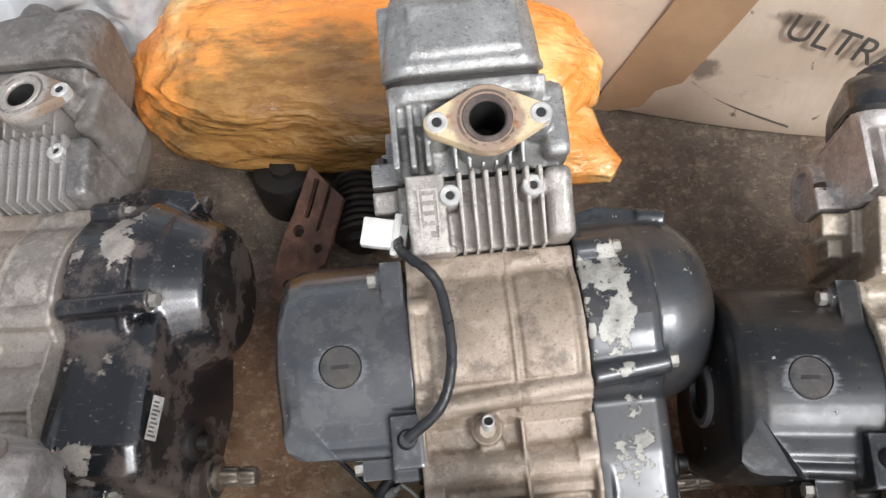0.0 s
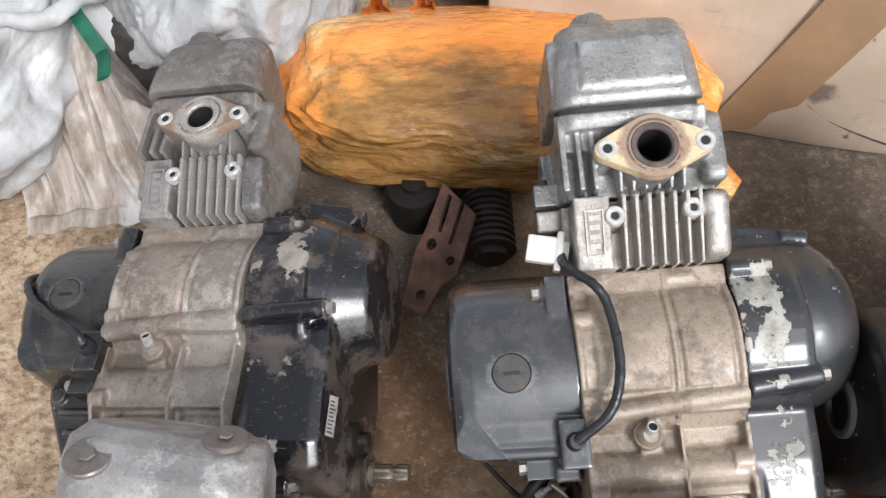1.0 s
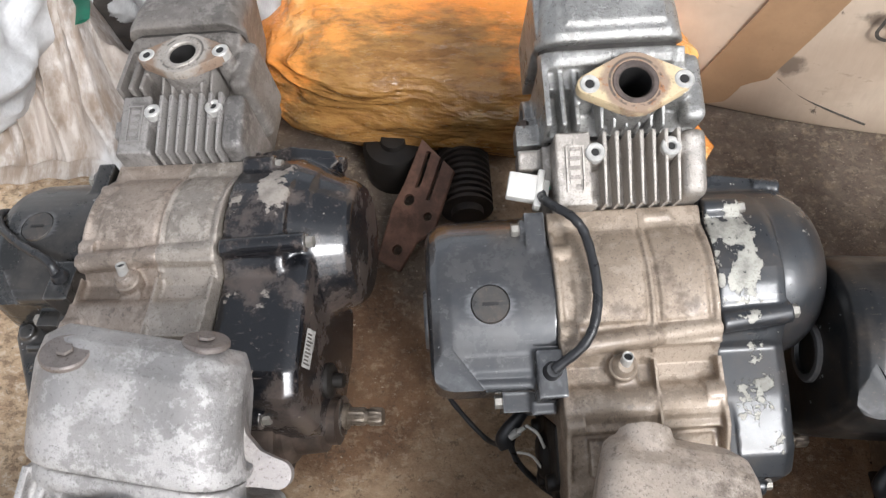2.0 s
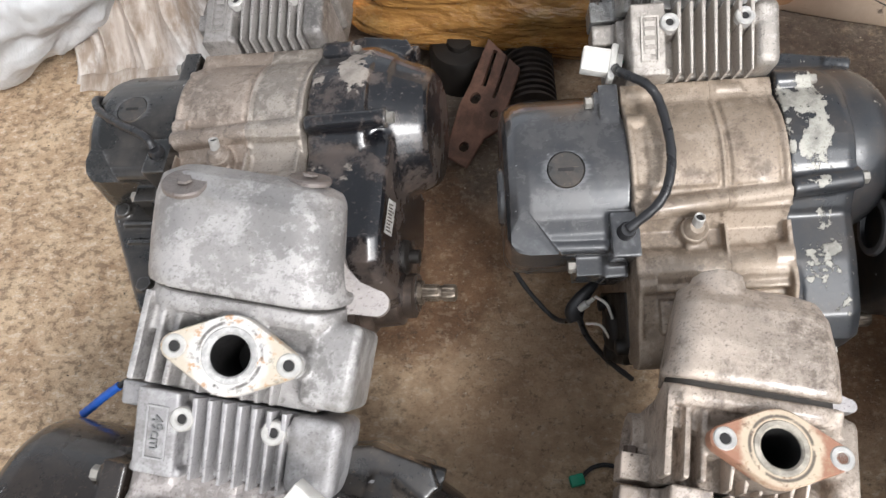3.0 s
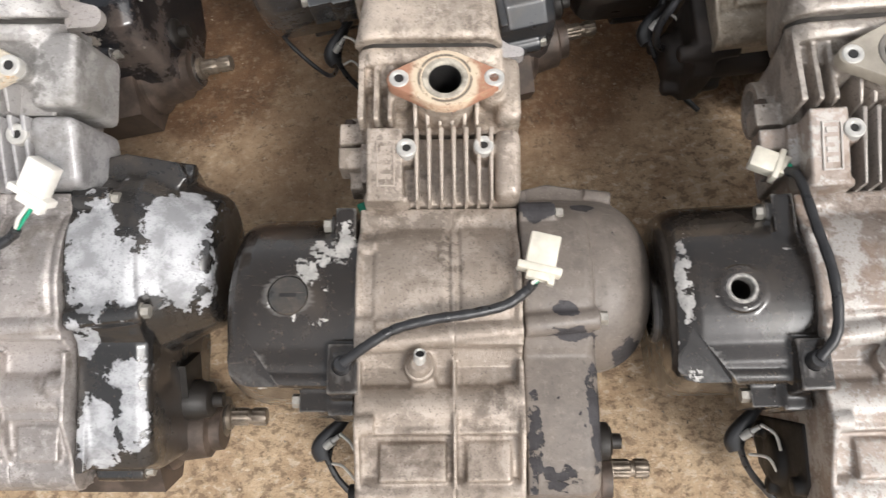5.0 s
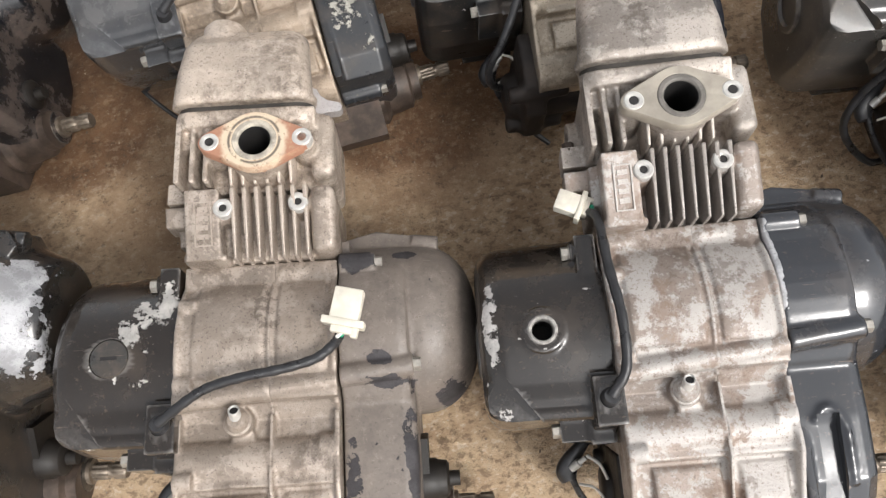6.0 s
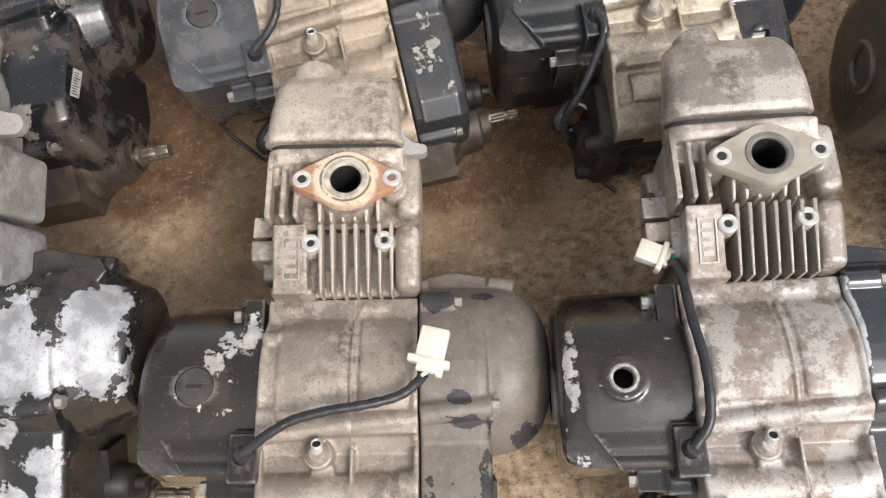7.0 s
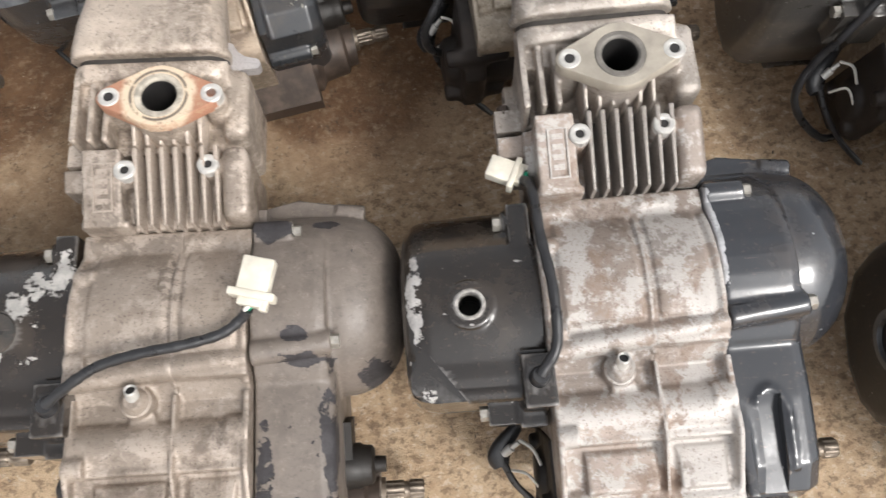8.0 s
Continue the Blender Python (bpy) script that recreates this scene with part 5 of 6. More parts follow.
ENGINES = [
    engine("grimy grey-brown engine with dull black covers beside a dirty sack", PLACES["A"], LOOK_A, deep=True,
           cable=[(-0.0380, -0.0033, 0.136), (-0.0433, 0.0027, 0.1405), (-0.0643, 0.0140, 0.1385), (-0.0852, 0.0284, 0.134), (-0.097, 0.0425, 0.128), (-0.0985, 0.0505, 0.118), (-0.098, 0.055, 0.10)],
           side="wide", extra=skirt),
    engine("tan-stained engine with scuffed dark covers and shiny grey head", PLACES["B"], LOOK_B,
           cable=[(-0.0378, -0.0030, 0.136), (-0.0232, 0.0079, 0.142), (-0.0167, 0.0203, 0.144), (-0.0143, 0.0376, 0.1435), (-0.0165, 0.0609, 0.1405), (-0.0220, 0.0715, 0.1410), (-0.0300, 0.0790, 0.1370), (-0.0345, 0.0860, 0.1290), (-0.0345, 0.0905, 0.1230)],
           plug=((-0.0365, 0.0935, 0.121), 77, (0, 0)), plug_mat=CONNECTOR_W, panelled=True, side="plain",
           extra=switch_wire([(-0.060, -0.035, 0.056), (-0.058, -0.040, 0.045), (-0.068, -0.036, 0.022), (-0.088, -0.012, 0.03), (-0.096, 0.005, 0.05)], RUBBER)),
    engine("engine with glossy black covers and yellowed alloy crankcase", PLACES["C"], LOOK_C,
           cable=[(-0.0380, -0.0030, 0.136), (-0.0350, -0.0150, 0.134), (-0.0420, -0.0290, 0.122), (-0.0516, -0.0430, 0.110), (-0.0600, -0.0504, 0.095), (-0.0590, -0.0533, 0.078), (-0.0486, -0.0502, 0.060)], low_cover=True),
    engine("pale oxidised engine with black paint peeling off one cover", PLACES["D"], LOOK_D,
           cable=[(-0.0375, -0.0025, 0.136), (-0.0208, 0.0219, 0.1425), (0.0046, 0.0399, 0.1445), (0.0300, 0.0552, 0.1450), (0.0355, 0.0600, 0.1475)],
           plug=((0.0475, 0.0760, 0.1560), -30, (14, 0)), plug_mat=CONNECTOR_W, side="angular", panelled="broad", tab=1.0, tappets=True, lettered=True, studded=False,
           extra=blue_lead),
    engine("brown-stained engine with one black and one bare taupe cover", PLACES["E"], LOOK_E,
           cable=[(-0.0375, -0.0028, 0.136), (-0.0228, 0.0060, 0.1420), (-0.0115, 0.0118, 0.1435), (0.0047, 0.0157, 0.1440), (0.0235, 0.0187, 0.1430), (0.0397, 0.0229, 0.1420), (0.0490, 0.0290, 0.1440), (0.0525, 0.0320, 0.1480)],
           plug=((0.0552, 0.0385, 0.1510), -14, (4, 0)), tab=0.55, side="plain", blind=True),
    engine("bright worn engine with black covers and an open inspection hole", PLACES["F"], LOOK_F,
           cable=[(-0.0380, -0.0030, 0.136), (-0.0300, 0.0092, 0.1400), (-0.0290, 0.0329, 0.1430), (-0.0314, 0.0591, 0.1390), (-0.0320, 0.0858, 0.130), (-0.0350, 0.0920, 0.124)],
           plug=((-0.0395, 0.0960, 0.122), 64, (0, 0)), plug_size=0.66, opened=True, deep=True),
    engine("engine with dull black round cover and trailing cable", PLACES["G"], LOOK_G,
           cable=[(-0.0380, -0.0030, 0.136), (-0.0440, -0.0150, 0.125), (-0.0580, -0.0270, 0.095), (-0.0663, -0.0320, 0.075), (-0.0710, -0.0423, 0.055), (-0.0606, -0.0507, 0.035), (-0.0426, -0.0588, 0.020), (-0.0262, -0.0554, 0.015)]),
    engine("engine with plain black covers at the end of a row", PLACES["H"], LOOK_C),
]
for e in ENGINES:
    settle(e)


# ---- sacks, carton and scrap behind the engines ----
def sack(name, label, centre, size, mat, folds, seed, flat=0.55, turn=0.0, lump=0.16, ridge=0.05, sub=(260, 170), slant=0.0, tip=None, pleats=(0, 0.0), fall=0.0, fine=1.0):
    """A slumped, creased sack: a squashed ball with lumps, folds and a flat foot. slant: degrees by which its creases run down; fall: how far its back sinks; fine: share of small wrinkles."""
    bm = B()
    nu, nv = sub
    grid = []
    off = Vector((seed * 3.1, seed * 1.7, seed))
    ca, sa = math.cos(radians(slant)), math.sin(radians(slant))
    sp = lambda a, e: math.copysign(abs(a) ** e, a)
    for j in range(nv + 1):
        v = -math.pi / 2 + math.pi * j / nv
        row = []
        for i in range(nu):
            u = math.tau * i / nu
            cu, su, cv, sv = math.cos(u), math.sin(u), math.cos(v), math.sin(v)
            d = Vector((sp(cu, 0.7) * sp(cv, flat), sp(su, 0.7) * sp(cv, flat), sp(sv, 0.75)))
            n1 = noise.noise(d * 1.6 + off)
            n2 = noise.noise(d * 3.7 + off * 2)
            q = Vector((ca * d.x - sa * d.z, d.y, sa * d.x + ca * d.z))
            warp = Vector((q.x * folds[0], q.y * folds[1], q.z * folds[2])) + 0.7 * Vector((n1, n2, n1 + n2))
            crease = 0.0
            for f, w in ((1.0, 1.0), (2.1, 0.5), (4.3, 0.3 * fine), (8.7, 0.16 * fine)):
                crease += w * (0.42 - abs(noise.noise(warp * f + off * f)) * 1.7)
            gate = 0.45 + 0.9 * max(0.0, noise.noise(d * 2.2 + off * 5) + 0.3)
            k = 1 + lump * n1 + 0.5 * lump * n2 + ridge * crease * gate
            if pleats[0]:
                q = abs(math.sin(0.5 * pleats[0] * u + 2.4 * n1 + 1.2 * n2))
                k += pleats[1] * (q ** 0.7 - 0.6) * (0.35 + 0.65 * max(0.0, cv)) * (0.5 + 0.9 * abs(n2 + n1))
            if tip:
                a = max(0.0, Vector(d).normalized().dot(Vector(tip[0]).normalized()))
                k += tip[1] * a ** 45
            p = Vector((d.x * size[0] * k, d.y * size[1] * k, (d.z * k * 0.5 + 0.5) * size[2]))
            p.z *= 1 - fall * min(1.0, max(0.0, p.y / size[1])) ** 1.4
            row.append(bm.verts.new((p.x, p.y, max(p.z, 0.0))))
        grid.append(row)
    for a, b in zip(grid, grid[1:]):
        for i in range(nu):
            bm.faces.new((a[i], a[(i + 1) % nu], b[(i + 1) % nu], b[i]))
    bmesh.ops.remove_doubles(bm, verts=bm.verts[:], dist=0.0002)
    bmesh.ops.recalc_face_normals(bm, faces=bm.faces[:])
    ob = new(name, bpy.data.meshes.new(name))
    bm.to_mesh(ob.data)
    bm.free()
    finish(ob.data, 80)
    ob.data.materials.append(mat)
    ob.matrix_world = pose(*centre, 0, 0, turn)
    return tagged(ob, label, "sack")


ORANGE = woven("orange_sackcloth", (0.91, 0.375, 0.085), (0.78, 0.27, 0.05), (0.98, 0.66, 0.27), 71, 0.15, dirt=(0.58, 0.26, 0.06), dirt_amount=0.30, soiled=((-0.03, -0.105, 0.0), 0.235, (0.125, 0.074, 0.025)), run=(0.8, 2.2, 2.8), crease=0.0024, fine=22, weave=0.3, crinkle=0.9)
WHITE = woven("white_sackcloth", (0.55, 0.55, 0.55), (0.41, 0.405, 0.40), (0.66, 0.66, 0.66), 72, 0.42, dirt=(0.36, 0.32, 0.27), dirt_amount=0.22, weave=0.3, crease=0.0030, run=(1.6, 0.8, 1.2))
DIRTY = woven("dirty_sackcloth", (0.60, 0.55, 0.50), (0.42, 0.36, 0.31), (0.74, 0.72, 0.70), 73, 0.5, dirt=(0.22, 0.155, 0.105), dirt_amount=0.95, weave=0.4, run=(2.4, 0.6, 1.0), crease=0.0012)
GREYISH = woven("greyish_sackcloth", (0.43, 0.425, 0.42), (0.30, 0.295, 0.29), (0.58, 0.58, 0.58), 77, 0.4, dirt=(0.22, 0.19, 0.16), dirt_amount=0.35, crease=0.0030, run=(1.6, 0.8, 1.2))
PINK = woven("pinkish_sheet", (0.78, 0.70, 0.71), (0.66, 0.55, 0.60), (0.84, 0.80, 0.80), 74, 0.4, dirt_amount=0.1)

orange = sack("orange_sack", "creased shiny orange woven plastic sack, dirty below", (-0.022, 0.408, 0), (0.168, 0.096, 0.099), ORANGE, (1.2, 1.5, 3.6), 1.0, turn=-4, lump=0.09, ridge=0.036, fine=0.4, slant=18, fall=0.62, tip=((0.95, -0.85, -0.80), 0.20))


def sack_corner(root):
    """The twisted corner that sticks out of the sack."""
    bm, rings = B(), []
    a, b = Vector((0.105, 0.335, 0.040)), Vector((0.152, 0.299, 0.037))
    for i in range(22):
        t = i / 21
        c, w = a.lerp(b, t), 0.030 * (1 - t) ** 1.2 + 0.0075 + 0.004 * math.sin(math.pi * t) ** 2
        ring = []
        for k in range(26):
            u = math.tau * k / 26
            r = w * (1 + 0.30 * noise.noise(Vector((math.cos(u) * 2.2, math.sin(u) * 2.2, t * 2.5))) + 0.12 * math.sin(6 * u + 5 * t))
            ring.append(c + Vector((0.57 * r * math.cos(u), 0.82 * r * math.cos(u), 0.85 * r * math.sin(u))))
        rings.append(ring)
    skin(bm, rings)
    ob = part("sack_corner", bm, ORANGE, root, "twisted corner of the orange sack", 80)
    ob.matrix_parent_inverse = root.matrix_world.inverted()


def sack_mouth(root):
    """The torn, crumpled mouth standing up on the sack."""
    bm, rows = B(), []
    for j in range(9):
        row = []
        for i in range(91):
            t, h = i / 90, j / 8
            x, y = -0.120 + 0.058 * t, 0.462 + 0.018 * math.sin(3.0 * t * math.pi)
            n = noise.noise(Vector((t * 14, h * 1.2, 3.0)))
            m = noise.noise(Vector((t * 34, h * 2.0, 8.0)))
            z = 0.044 + (0.040 + 0.007 * n) * h
            row.append(bm.verts.new((x + 0.004 * m * h, y + 0.016 * h * n - 0.012 * h + 0.005 * m * h, z)))
        rows.append(row)
    for r, q in zip(rows, rows[1:]):
        for i in range(90):
            bm.faces.new((r[i], r[i + 1], q[i + 1], q[i]))
    bmesh.ops.solidify(bm, geom=bm.faces[:], thickness=0.0008)
    ob = part("sack_mouth", bm, ORANGE, root, "torn crumpled mouth of the orange sack", 80)
    ob.matrix_parent_inverse = root.matrix_world.inverted()


sack_corner(orange)
sack_mouth(orange)
white = sack("white_sack", "clean white plastic sack lying behind the engines", (-0.492, 0.445, 0), (0.150, 0.155, 0.18), WHITE, (3.0, 2.0, 1.2), 2.0, turn=-20, ridge=0.045, slant=-20)


def pleated_cloth():
    """A gathered cloth mouth: pleats run from a ridge down to the ground."""
    bm, nx, ny = B(), 190, 130
    ease = lambda t: (lambda c: c * c * (3 - 2 * c))(min(1.0, max(0.0, t)))
    rows = []
    for j in range(ny + 1):
        row = []
        for i in range(nx + 1):
            x, y = -0.415 + 0.157 * i / nx, 0.305 + 0.165 * j / ny
            peak = min(0.440, max(0.352, 0.424 - 1.6 * (x + 0.33)))
            foot = 0.316 + 0.010 * noise.noise(Vector((x * 40, 3, 0)))
            rise = ease((y - foot) / (peak - foot) * 0.92 + 0.08) if y > foot else 0.0
            z = 0.108 * rise * (1 - 0.85 * ease((y - peak) / 0.035))
            s = (x + 0.30 + 0.28 * (y - 0.40)) * 62 + 1.1 * noise.noise(Vector((x * 16, y * 9, 1.0)))
            fold = 1 - abs(math.sin(s * 1.5)) ** 0.8
            fold2 = 1 - abs(math.sin(s * 3.7 + 1.3 + 2 * noise.noise(Vector((x * 30, y * 12, 4.0)))))
            up = min(1.0, z / 0.03)
            z += up * (0.021 * fold + 0.005 * fold2 - 0.012) + 0.006 * up * noise.noise(Vector((x * 28, y * 22, 7.0)))
            z += up * 0.0022 * noise.noise(Vector((x * 120, y * 70, 2.0)))
            edge = min(1.0, i / 9, (nx - i) / 9, j / 4, (ny - j) / 4)
            row.append(bm.verts.new((x + 0.004 * up * noise.noise(Vector((y * 50, x * 50, 5.0))), y, z * ease(edge) if z * ease(edge) > 0.0008 else -0.004)))
        rows.append(row)
    for r, q in zip(rows, rows[1:]):
        for i in range(nx):
            bm.faces.new((r[i], r[i + 1], q[i + 1], q[i]))
    rim = rows[0] + [r[-1] for r in rows[1:]] + rows[-1][-2::-1] + [r[0] for r in rows[-2:0:-1]]
    bm.faces.new(rim[::-1])
    ob = new("cloth_sack", bpy.data.meshes.new("cloth_sack"))
    bmesh.ops.recalc_face_normals(bm, faces=bm.faces[:])
    bm.to_mesh(ob.data)
    bm.free()
    finish(ob.data, 80)
    ob.data.materials.append(DIRTY)
    tagged(ob, "gathered dirty off-white cloth sack with deep pleats", "sack")
    # folded hem lying on the concrete
    bm, rings = B(), []
    for i in range(60):
        t = i / 59
        x = -0.405 + 0.142 * t
        y = 0.3135 + 0.012 * noise.noise(Vector((x * 40, 3, 0))) + 0.010 * t
        w = 0.0075 + 0.002 * noise.noise(Vector((x * 60, 1, 0)))
        h = 0.0026 + 0.0012 * noise.noise(Vector((x * 90, 6, 0)))
        rings.append([(x, y + w * math.cos(math.tau * k / 10), 0.0030 + h * math.sin(math.tau * k / 10) + 0.004 * max(0.0, math.cos(math.tau * k / 10))) for k in range(10)])
    skin(bm, rings)
    part("hem", bm, DIRTY, ob, "folded hem of the cloth", 80)
    return ob


dirty = pleated_cloth()
top = sack("white_sack", "white plastic sack slumped over the others", (-0.45, 0.640, 0), (0.17, 0.14, 0.24), GREYISH, (2.5, 2.5, 2.0), 6.0, turn=30, ridge=0.06)
back = sack("white_sack", "pinkish white plastic sheet bundle behind the orange sack", (0.035, 0.600, 0), (0.17, 0.085, 0.130), PINK, (1.5, 1.5, 2.5), 4.0)
behind = sack("white_sack", "white plastic sack behind the grimy engine", (-0.235, 0.545, 0), (0.10, 0.13, 0.15), GREYISH, (2.0, 2.5, 1.5), 5.0, ridge=0.06)

# dark bundle added to stand for the deep shade in the gap
gap = sack("dark_sack", "dark grey cloth bundle added for the shaded gap between the white sacks", (-0.316, 0.470, 0), (0.046, 0.036, 0.088), woven("gap_shade_cloth", (0.060, 0.050, 0.046), (0.04, 0.034, 0.03), (0.09, 0.08, 0.07), 76, 0.7, dirt_amount=0.2), (2.0, 2.0, 1.0), 7.0, sub=(90, 60))


def top_of(ob, x, y):
    """Height of a sack over a place."""
    co = np.empty(len(ob.data.vertices) * 3, dtype=np.float32)
    ob.data.vertices.foreach_get("co", co)
    m = np.array(ob.matrix_world)
    p = co.reshape(-1, 3) @ m[:3, :3].T + m[:3, 3]
    near = (p[:, 0] - x) ** 2 + (p[:, 1] - y) ** 2 < 0.007 ** 2
    return float(p[near, 2].max()) if near.any() else 0.0


# rolled hem of the white sack
bm = B()
hem_line = [(-0.500, 0.325), (-0.450, 0.338), (-0.405, 0.358), (-0.370, 0.380), (-0.345, 0.408), (-0.330, 0.440), (-0.325, 0.475)]
hem_line = [(x, y, max(top_of(white, x, y), top_of(dirty, x, y), 0.06) + 0.004) for x, y in hem_line]
sweep(bm, hem_line, 0.0062, 16)
for v in bm.verts:
    v.co += 0.0035 * Vector((noise.noise(v.co * 60), noise.noise(v.co * 60 + Vector((9, 0, 0))), noise.noise(v.co * 60 + Vector((0, 9, 0)))))
hem = part("hem", bm, WHITE, white, "rolled hem of the sack mouth", 80)
hem.matrix_parent_inverse = white.matrix_world.inverted()

bm = B()
line = [(x, y, max(top_of(dirty, x, y), top_of(gap, x, y), 0.05)) for x, y in ((-0.334, 0.432), (-0.326, 0.420), (-0.314, 0.404), (-0.3044, 0.3886), (-0.299, 0.377), (-0.2966, 0.365))]
skin(bm, [[Vector(p) + Vector((0.0045 * c, 0.003 * c, 0.0012 * k + 0.002)) for c, k in ((-1, 0), (-0.3, 1), (0.3, 1), (1, 0), (0.3, -1), (-0.3, -1))] for p in line])
strap = new("green_strap", bpy.data.meshes.new("green_strap"))
bmesh.ops.recalc_face_normals(bm, faces=bm.faces[:])
bm.to_mesh(strap.data)
bm.free()
finish(strap.data)
strap.data.materials.append(plain("green_webbing", (0.012, 0.13, 0.075), 0.5, 0.0, 75, 0.4, 80))
tagged(strap, "strip of green woven strap lying on a sack", "strap")

CARD = Mat("cardboard", 0.75, 0.0, 80)
cc = CARD.mix(CARD.span(CARD.noise(12, 5, 0.6), 0.35, 0.7), (0.50, 0.385, 0.285), (0.63, 0.51, 0.39))
cc = CARD.mix(CARD.span(CARD.noise(40, 6, 0.7, squash=(1, 1, 3)), 0.6, 0.75, 0.0, 0.5), cc, (0.22, 0.15, 0.09))
cc = CARD.mix(CARD.span(CARD.noise(26, 6, 0.7), 0.64, 0.68, 0.0, 0.9), cc, (0.11, 0.08, 0.06))
for centre, radius in (((0.070, 0.03, 0.118), (0.016, 0.06, 0.012)), ((0.105, 0.03, 0.098), (0.020, 0.06, 0.008)), ((0.205, 0.02, 0.088), (0.026, 0.06, 0.014)), ((0.058, 0.0, 0.052), (0.012, 0.06, 0.010)), ((0.15, 0.04, 0.150), (0.03, 0.06, 0.014))):
    cc = CARD.mix(CARD.math("MULTIPLY", CARD.near(centre, radius), 0.8), cc, (0.13, 0.095, 0.07))
CARD.color(cc)
CARD.bump(CARD.noise(30, 4, 0.5, squash=(6, 6, 0.6)), 0.0012, 0.4)
TAPE = plain("brown_parcel_tape", (0.43, 0.27, 0.155), 0.16, 0.0, 81, 0.2, 20)

carton = new("cardboard_box")
tagged(carton, "worn brown cardboard box printed ULTRA, standing on the ground", "box")
bm = B()
box(bm, -0.20, 0.30, 0.0, 0.32, 0.0, 0.34)
bmesh.ops.subdivide_edges(bm, edges=bm.edges[:], cuts=14, use_grid_fill=True)
for v in bm.verts:
    x, y, z = v.co
    n = noise.noise(Vector((x * 7, y * 7, z * 7)))
    if y < 0.001:
        v.co.y -= 0.018 * math.sin(math.pi * min(1, z / 0.34)) * math.sin(math.pi * (x + 0.2) / 0.5) + 0.004 * n
    v.co.x += 0.003 * n
    v.co.y += 0.3 * z + 1.2 * max(0.0, x - 0.168 - 0.6 * z)
    v.co.z = max(0.0, z + (0.004 * n if z > 0.001 else 0))
bmesh.ops.bevel(bm, geom=[e for e in bm.edges if len(e.link_faces) == 2 and e.calc_face_angle(0) > 1.0], offset=0.004, segments=2, profile=0.5, affect="EDGES")
part("carton_body", bm, CARD.m, carton)
carton.matrix_world = pose(0.165, 0.380, 0.0, 0, 0, -14.5)


def on_card(x, z, lift=0.0012):
    """A point on the bulging front of the box."""
    return (x, 0.3 * z + 1.2 * max(0.0, x - 0.168 - 0.6 * z) - 0.018 * math.sin(math.pi * min(1, z / 0.34)) * math.sin(math.pi * (x + 0.2) / 0.5) - lift
            + -0.004 * noise.noise(Vector((x * 7, 0, z * 7))) * -1, z)


bm = B()
rows = []
for i in range(19):
    t = i / 18
    x, z = 0.008 + 0.122 * t, 0.004 + 0.30 * t
    rows.append([bm.verts.new(on_card(x + a, max(0.001, z + a * 0.40), 0.002)) for a in (-0.0290, -0.010, 0.010, 0.0290)])
for a, b in zip(rows, rows[1:]):
    for i in range(3):
        bm.faces.new((a[i], a[i + 1], b[i + 1], b[i]))
part("parcel_tape", bm, TAPE, carton, "strip of brown parcel tape")
word = letters("ULTRA", 0.0265, 0.0002)
ct, st = math.cos(radians(-13.5)), math.sin(radians(-13.5))
for v in word.vertices:
    x, z = 0.1400 + ct * v.co.x - st * v.co.y, 0.0870 + st * v.co.x + ct * v.co.y
    v.co = on_card(x, z, 0.0015 + v.co.z)
part("lettering", word, INK, carton, "stencilled dark word ULTRA")
bm = B()
sweep(bm, [on_card(0.052, 0.040, 0.001), on_card(0.074, 0.027, 0.002), on_card(0.100, 0.018, 0.002), on_card(0.130, 0.010, 0.001)], 0.0010, 6)
part("torn_flap_edge", bm, INK, carton, "dark torn edge of the bottom flap")

BRACKET = pose(-0.082, 0.222, 0.008, 18, -4, -24) @ Matrix.Diagonal((1.25, 1.25, 1.0, 1.0))
# rusty bracket, ribbed barrel and drum end lying between the rear engines
bm = B()
skin(bm, [[(-0.010, 0.003, z), (0.006, 0.000, z), (0.009, 0.020, z), (0.0165, 0.029, z), (0.0165, 0.066, z + 0.009), (-0.0085, 0.078, z + 0.012), (-0.0105, 0.050, z + 0.005), (-0.0135, 0.036, z)] for z in (0.0, 0.005)])
cuts = B()
rod(cuts, (0.0, 0.012, -0.02), (0.0, 0.012, 0.04), 0.0032)
rod(cuts, (-0.004, 0.042, -0.02), (-0.004, 0.042, 0.04), 0.0035)
rod(cuts, (0.0105, 0.036, -0.02), (0.0105, 0.036, 0.04), 0.0026)
box(cuts, -0.003, 0.000, 0.05, 0.072, -0.02, 0.05)
box(cuts, 0.006, 0.0085, 0.045, 0.080, -0.02, 0.05)
bracket = new("rusty_bracket", cast("rusty_bracket", bm, 0.0009, 2, cuts))
bracket.data.materials.append(RUST)
bracket.matrix_world = BRACKET
tagged(bracket, "rusted flat steel bracket with slots and bolt holes", "bracket")
ribbed = new("ribbed_barrel")
tagged(ribbed, "oily black ribbed iron barrel lying on the ground", "engine part")
bm = B()
prof = []
for i in range(12):
    h = i * 0.0054
    prof += [(h, 0.0165), (h + 0.0004, 0.0195), (h + 0.0022, 0.0195), (h + 0.0026, 0.0165)]
turned(bm, (0, 0, 0.0195), (0, 1, 0.0195), prof, 36)
part("ribs", bm, SOOTY_IRON, ribbed)
bm = B()
turned(bm, (0, -0.006, 0.0195), (0, 1, 0.0195), [(0, 0.012), (0.006, 0.012), (0.007, 0.0155), (0.078, 0.0155), (0.080, 0.012)], 36)
part("sleeve", bm, SOOTY_IRON, ribbed)
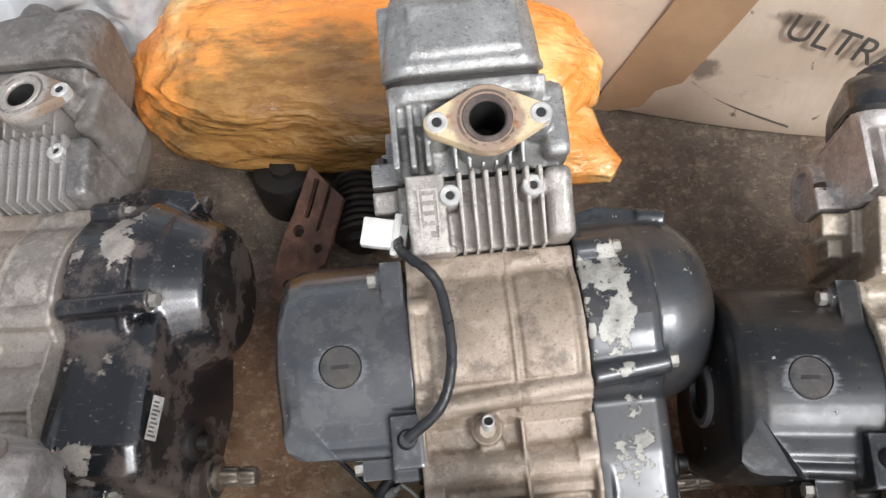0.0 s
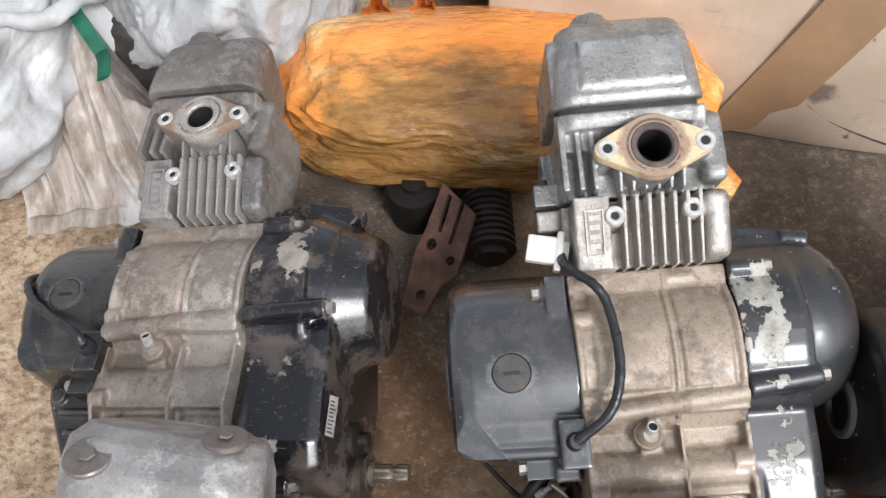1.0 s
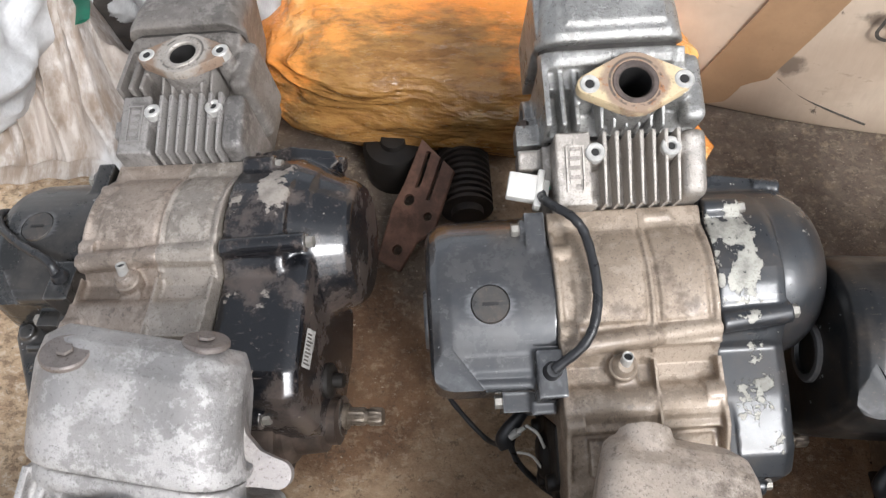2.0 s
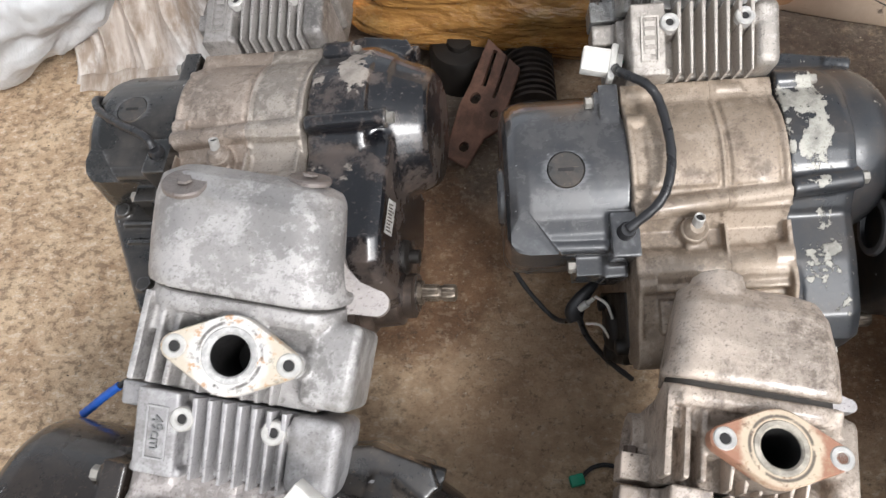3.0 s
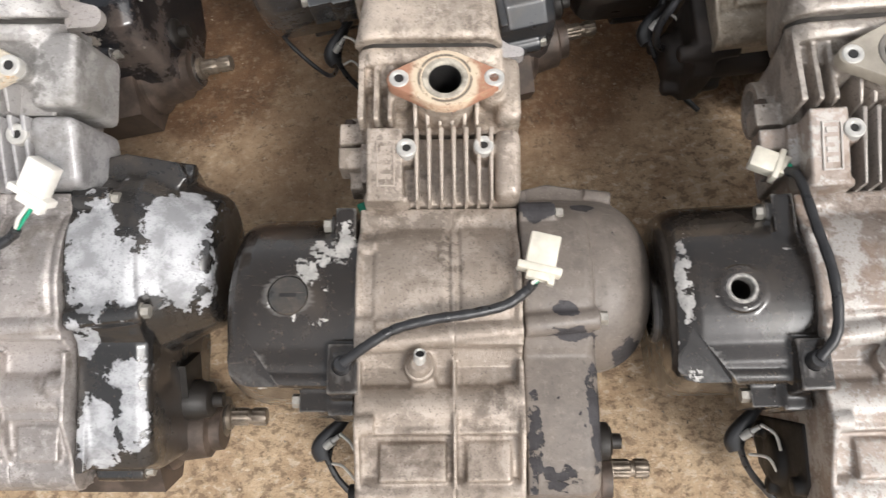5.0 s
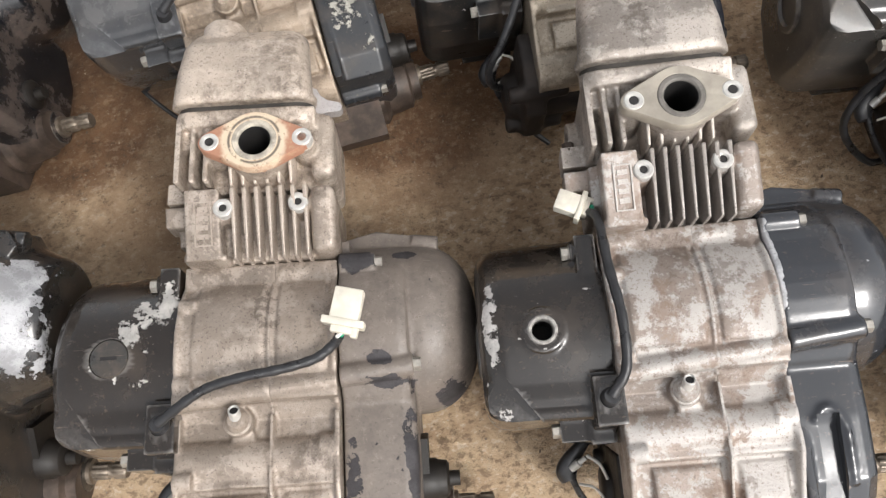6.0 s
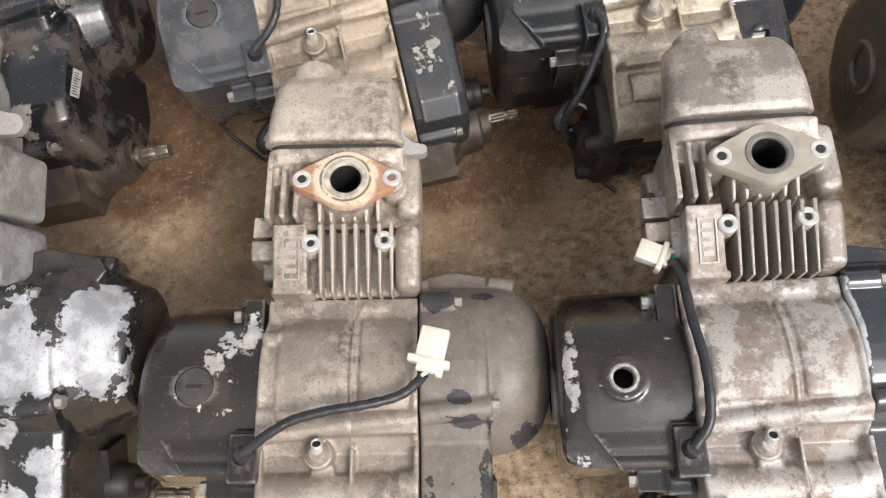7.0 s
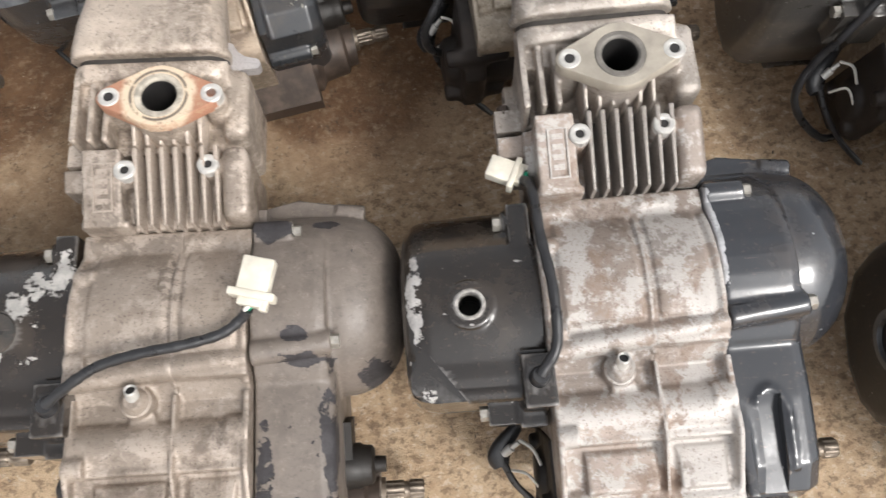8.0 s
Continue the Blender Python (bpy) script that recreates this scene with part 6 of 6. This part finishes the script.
ribbed.matrix_world = pose(-0.026, 0.266, 0.0, 0, 0, 3)
drum = new("brake_drum")
tagged(drum, "dark oily round iron drum under the orange sack", "engine part")
bm = B()
turned(bm, (0, 0, 0.0), (0, 0, 1), [(0, 0.024), (0.03, 0.024), (0.035, 0.021), (0.036, 0.010), (0.04, 0.009)], 36)
part("drum", bm, DARK, drum)
drum.matrix_world = pose(-0.082, 0.318, 0.0)

# small green plug on a dark lead, lying on the concrete
plug = new("green_plug")
tagged(plug, "small green cable plug lying on the concrete", "plug")
bm = B()
box(bm, -0.0045, 0.0045, -0.0035, 0.0035, 0.0, 0.0065, 0.001)
part("plug_body", bm, GREEN_WIRE, plug)
bm = B()
sweep(bm, [(0.003, 0.001, 0.003), (0.011, 0.005, 0.002), (0.020, 0.005, 0.002), (0.030, 0.000, 0.002)], 0.0014)
part("lead", bm, RUBBER, plug)
plug.matrix_world = pose(-0.0036, -0.0060, 0.0006, 0, 0, 15)

# ---- grit and crumbs on the concrete ----
rng = random.Random(7)
bm = B()
for i in range(5200):
    x, y = rng.uniform(-0.5, 0.55), rng.uniform(-0.35, 0.45)
    s = rng.choice((0.0005, 0.0007, 0.0009, 0.0013)) * rng.uniform(0.7, 1.3)
    c = Vector((x, y, s * 0.35))
    pts = [c + Vector((rng.uniform(-1, 1), rng.uniform(-1, 1), rng.uniform(-0.4, 0.8))) * s for _ in range(4)]
    vs = [bm.verts.new(p) for p in pts]
    for f in ((0, 1, 2), (0, 2, 3), (0, 3, 1), (1, 3, 2)):
        bm.faces.new([vs[k] for k in f])
grit = new("grit", bpy.data.meshes.new("grit"))
bm.to_mesh(grit.data)
bm.free()
gm = Mat("grit", 0.85, 0.0, 90)
isl = gm.nodes.new("ShaderNodeNewGeometry").outputs["Random Per Island"]
gm.color(gm.mix(isl, (0.06, 0.042, 0.03), (0.55, 0.46, 0.35)))
grit.data.materials.append(gm.m)
tagged(grit, "loose sand grains and crumbs on the concrete", "grit", kind="stuff")
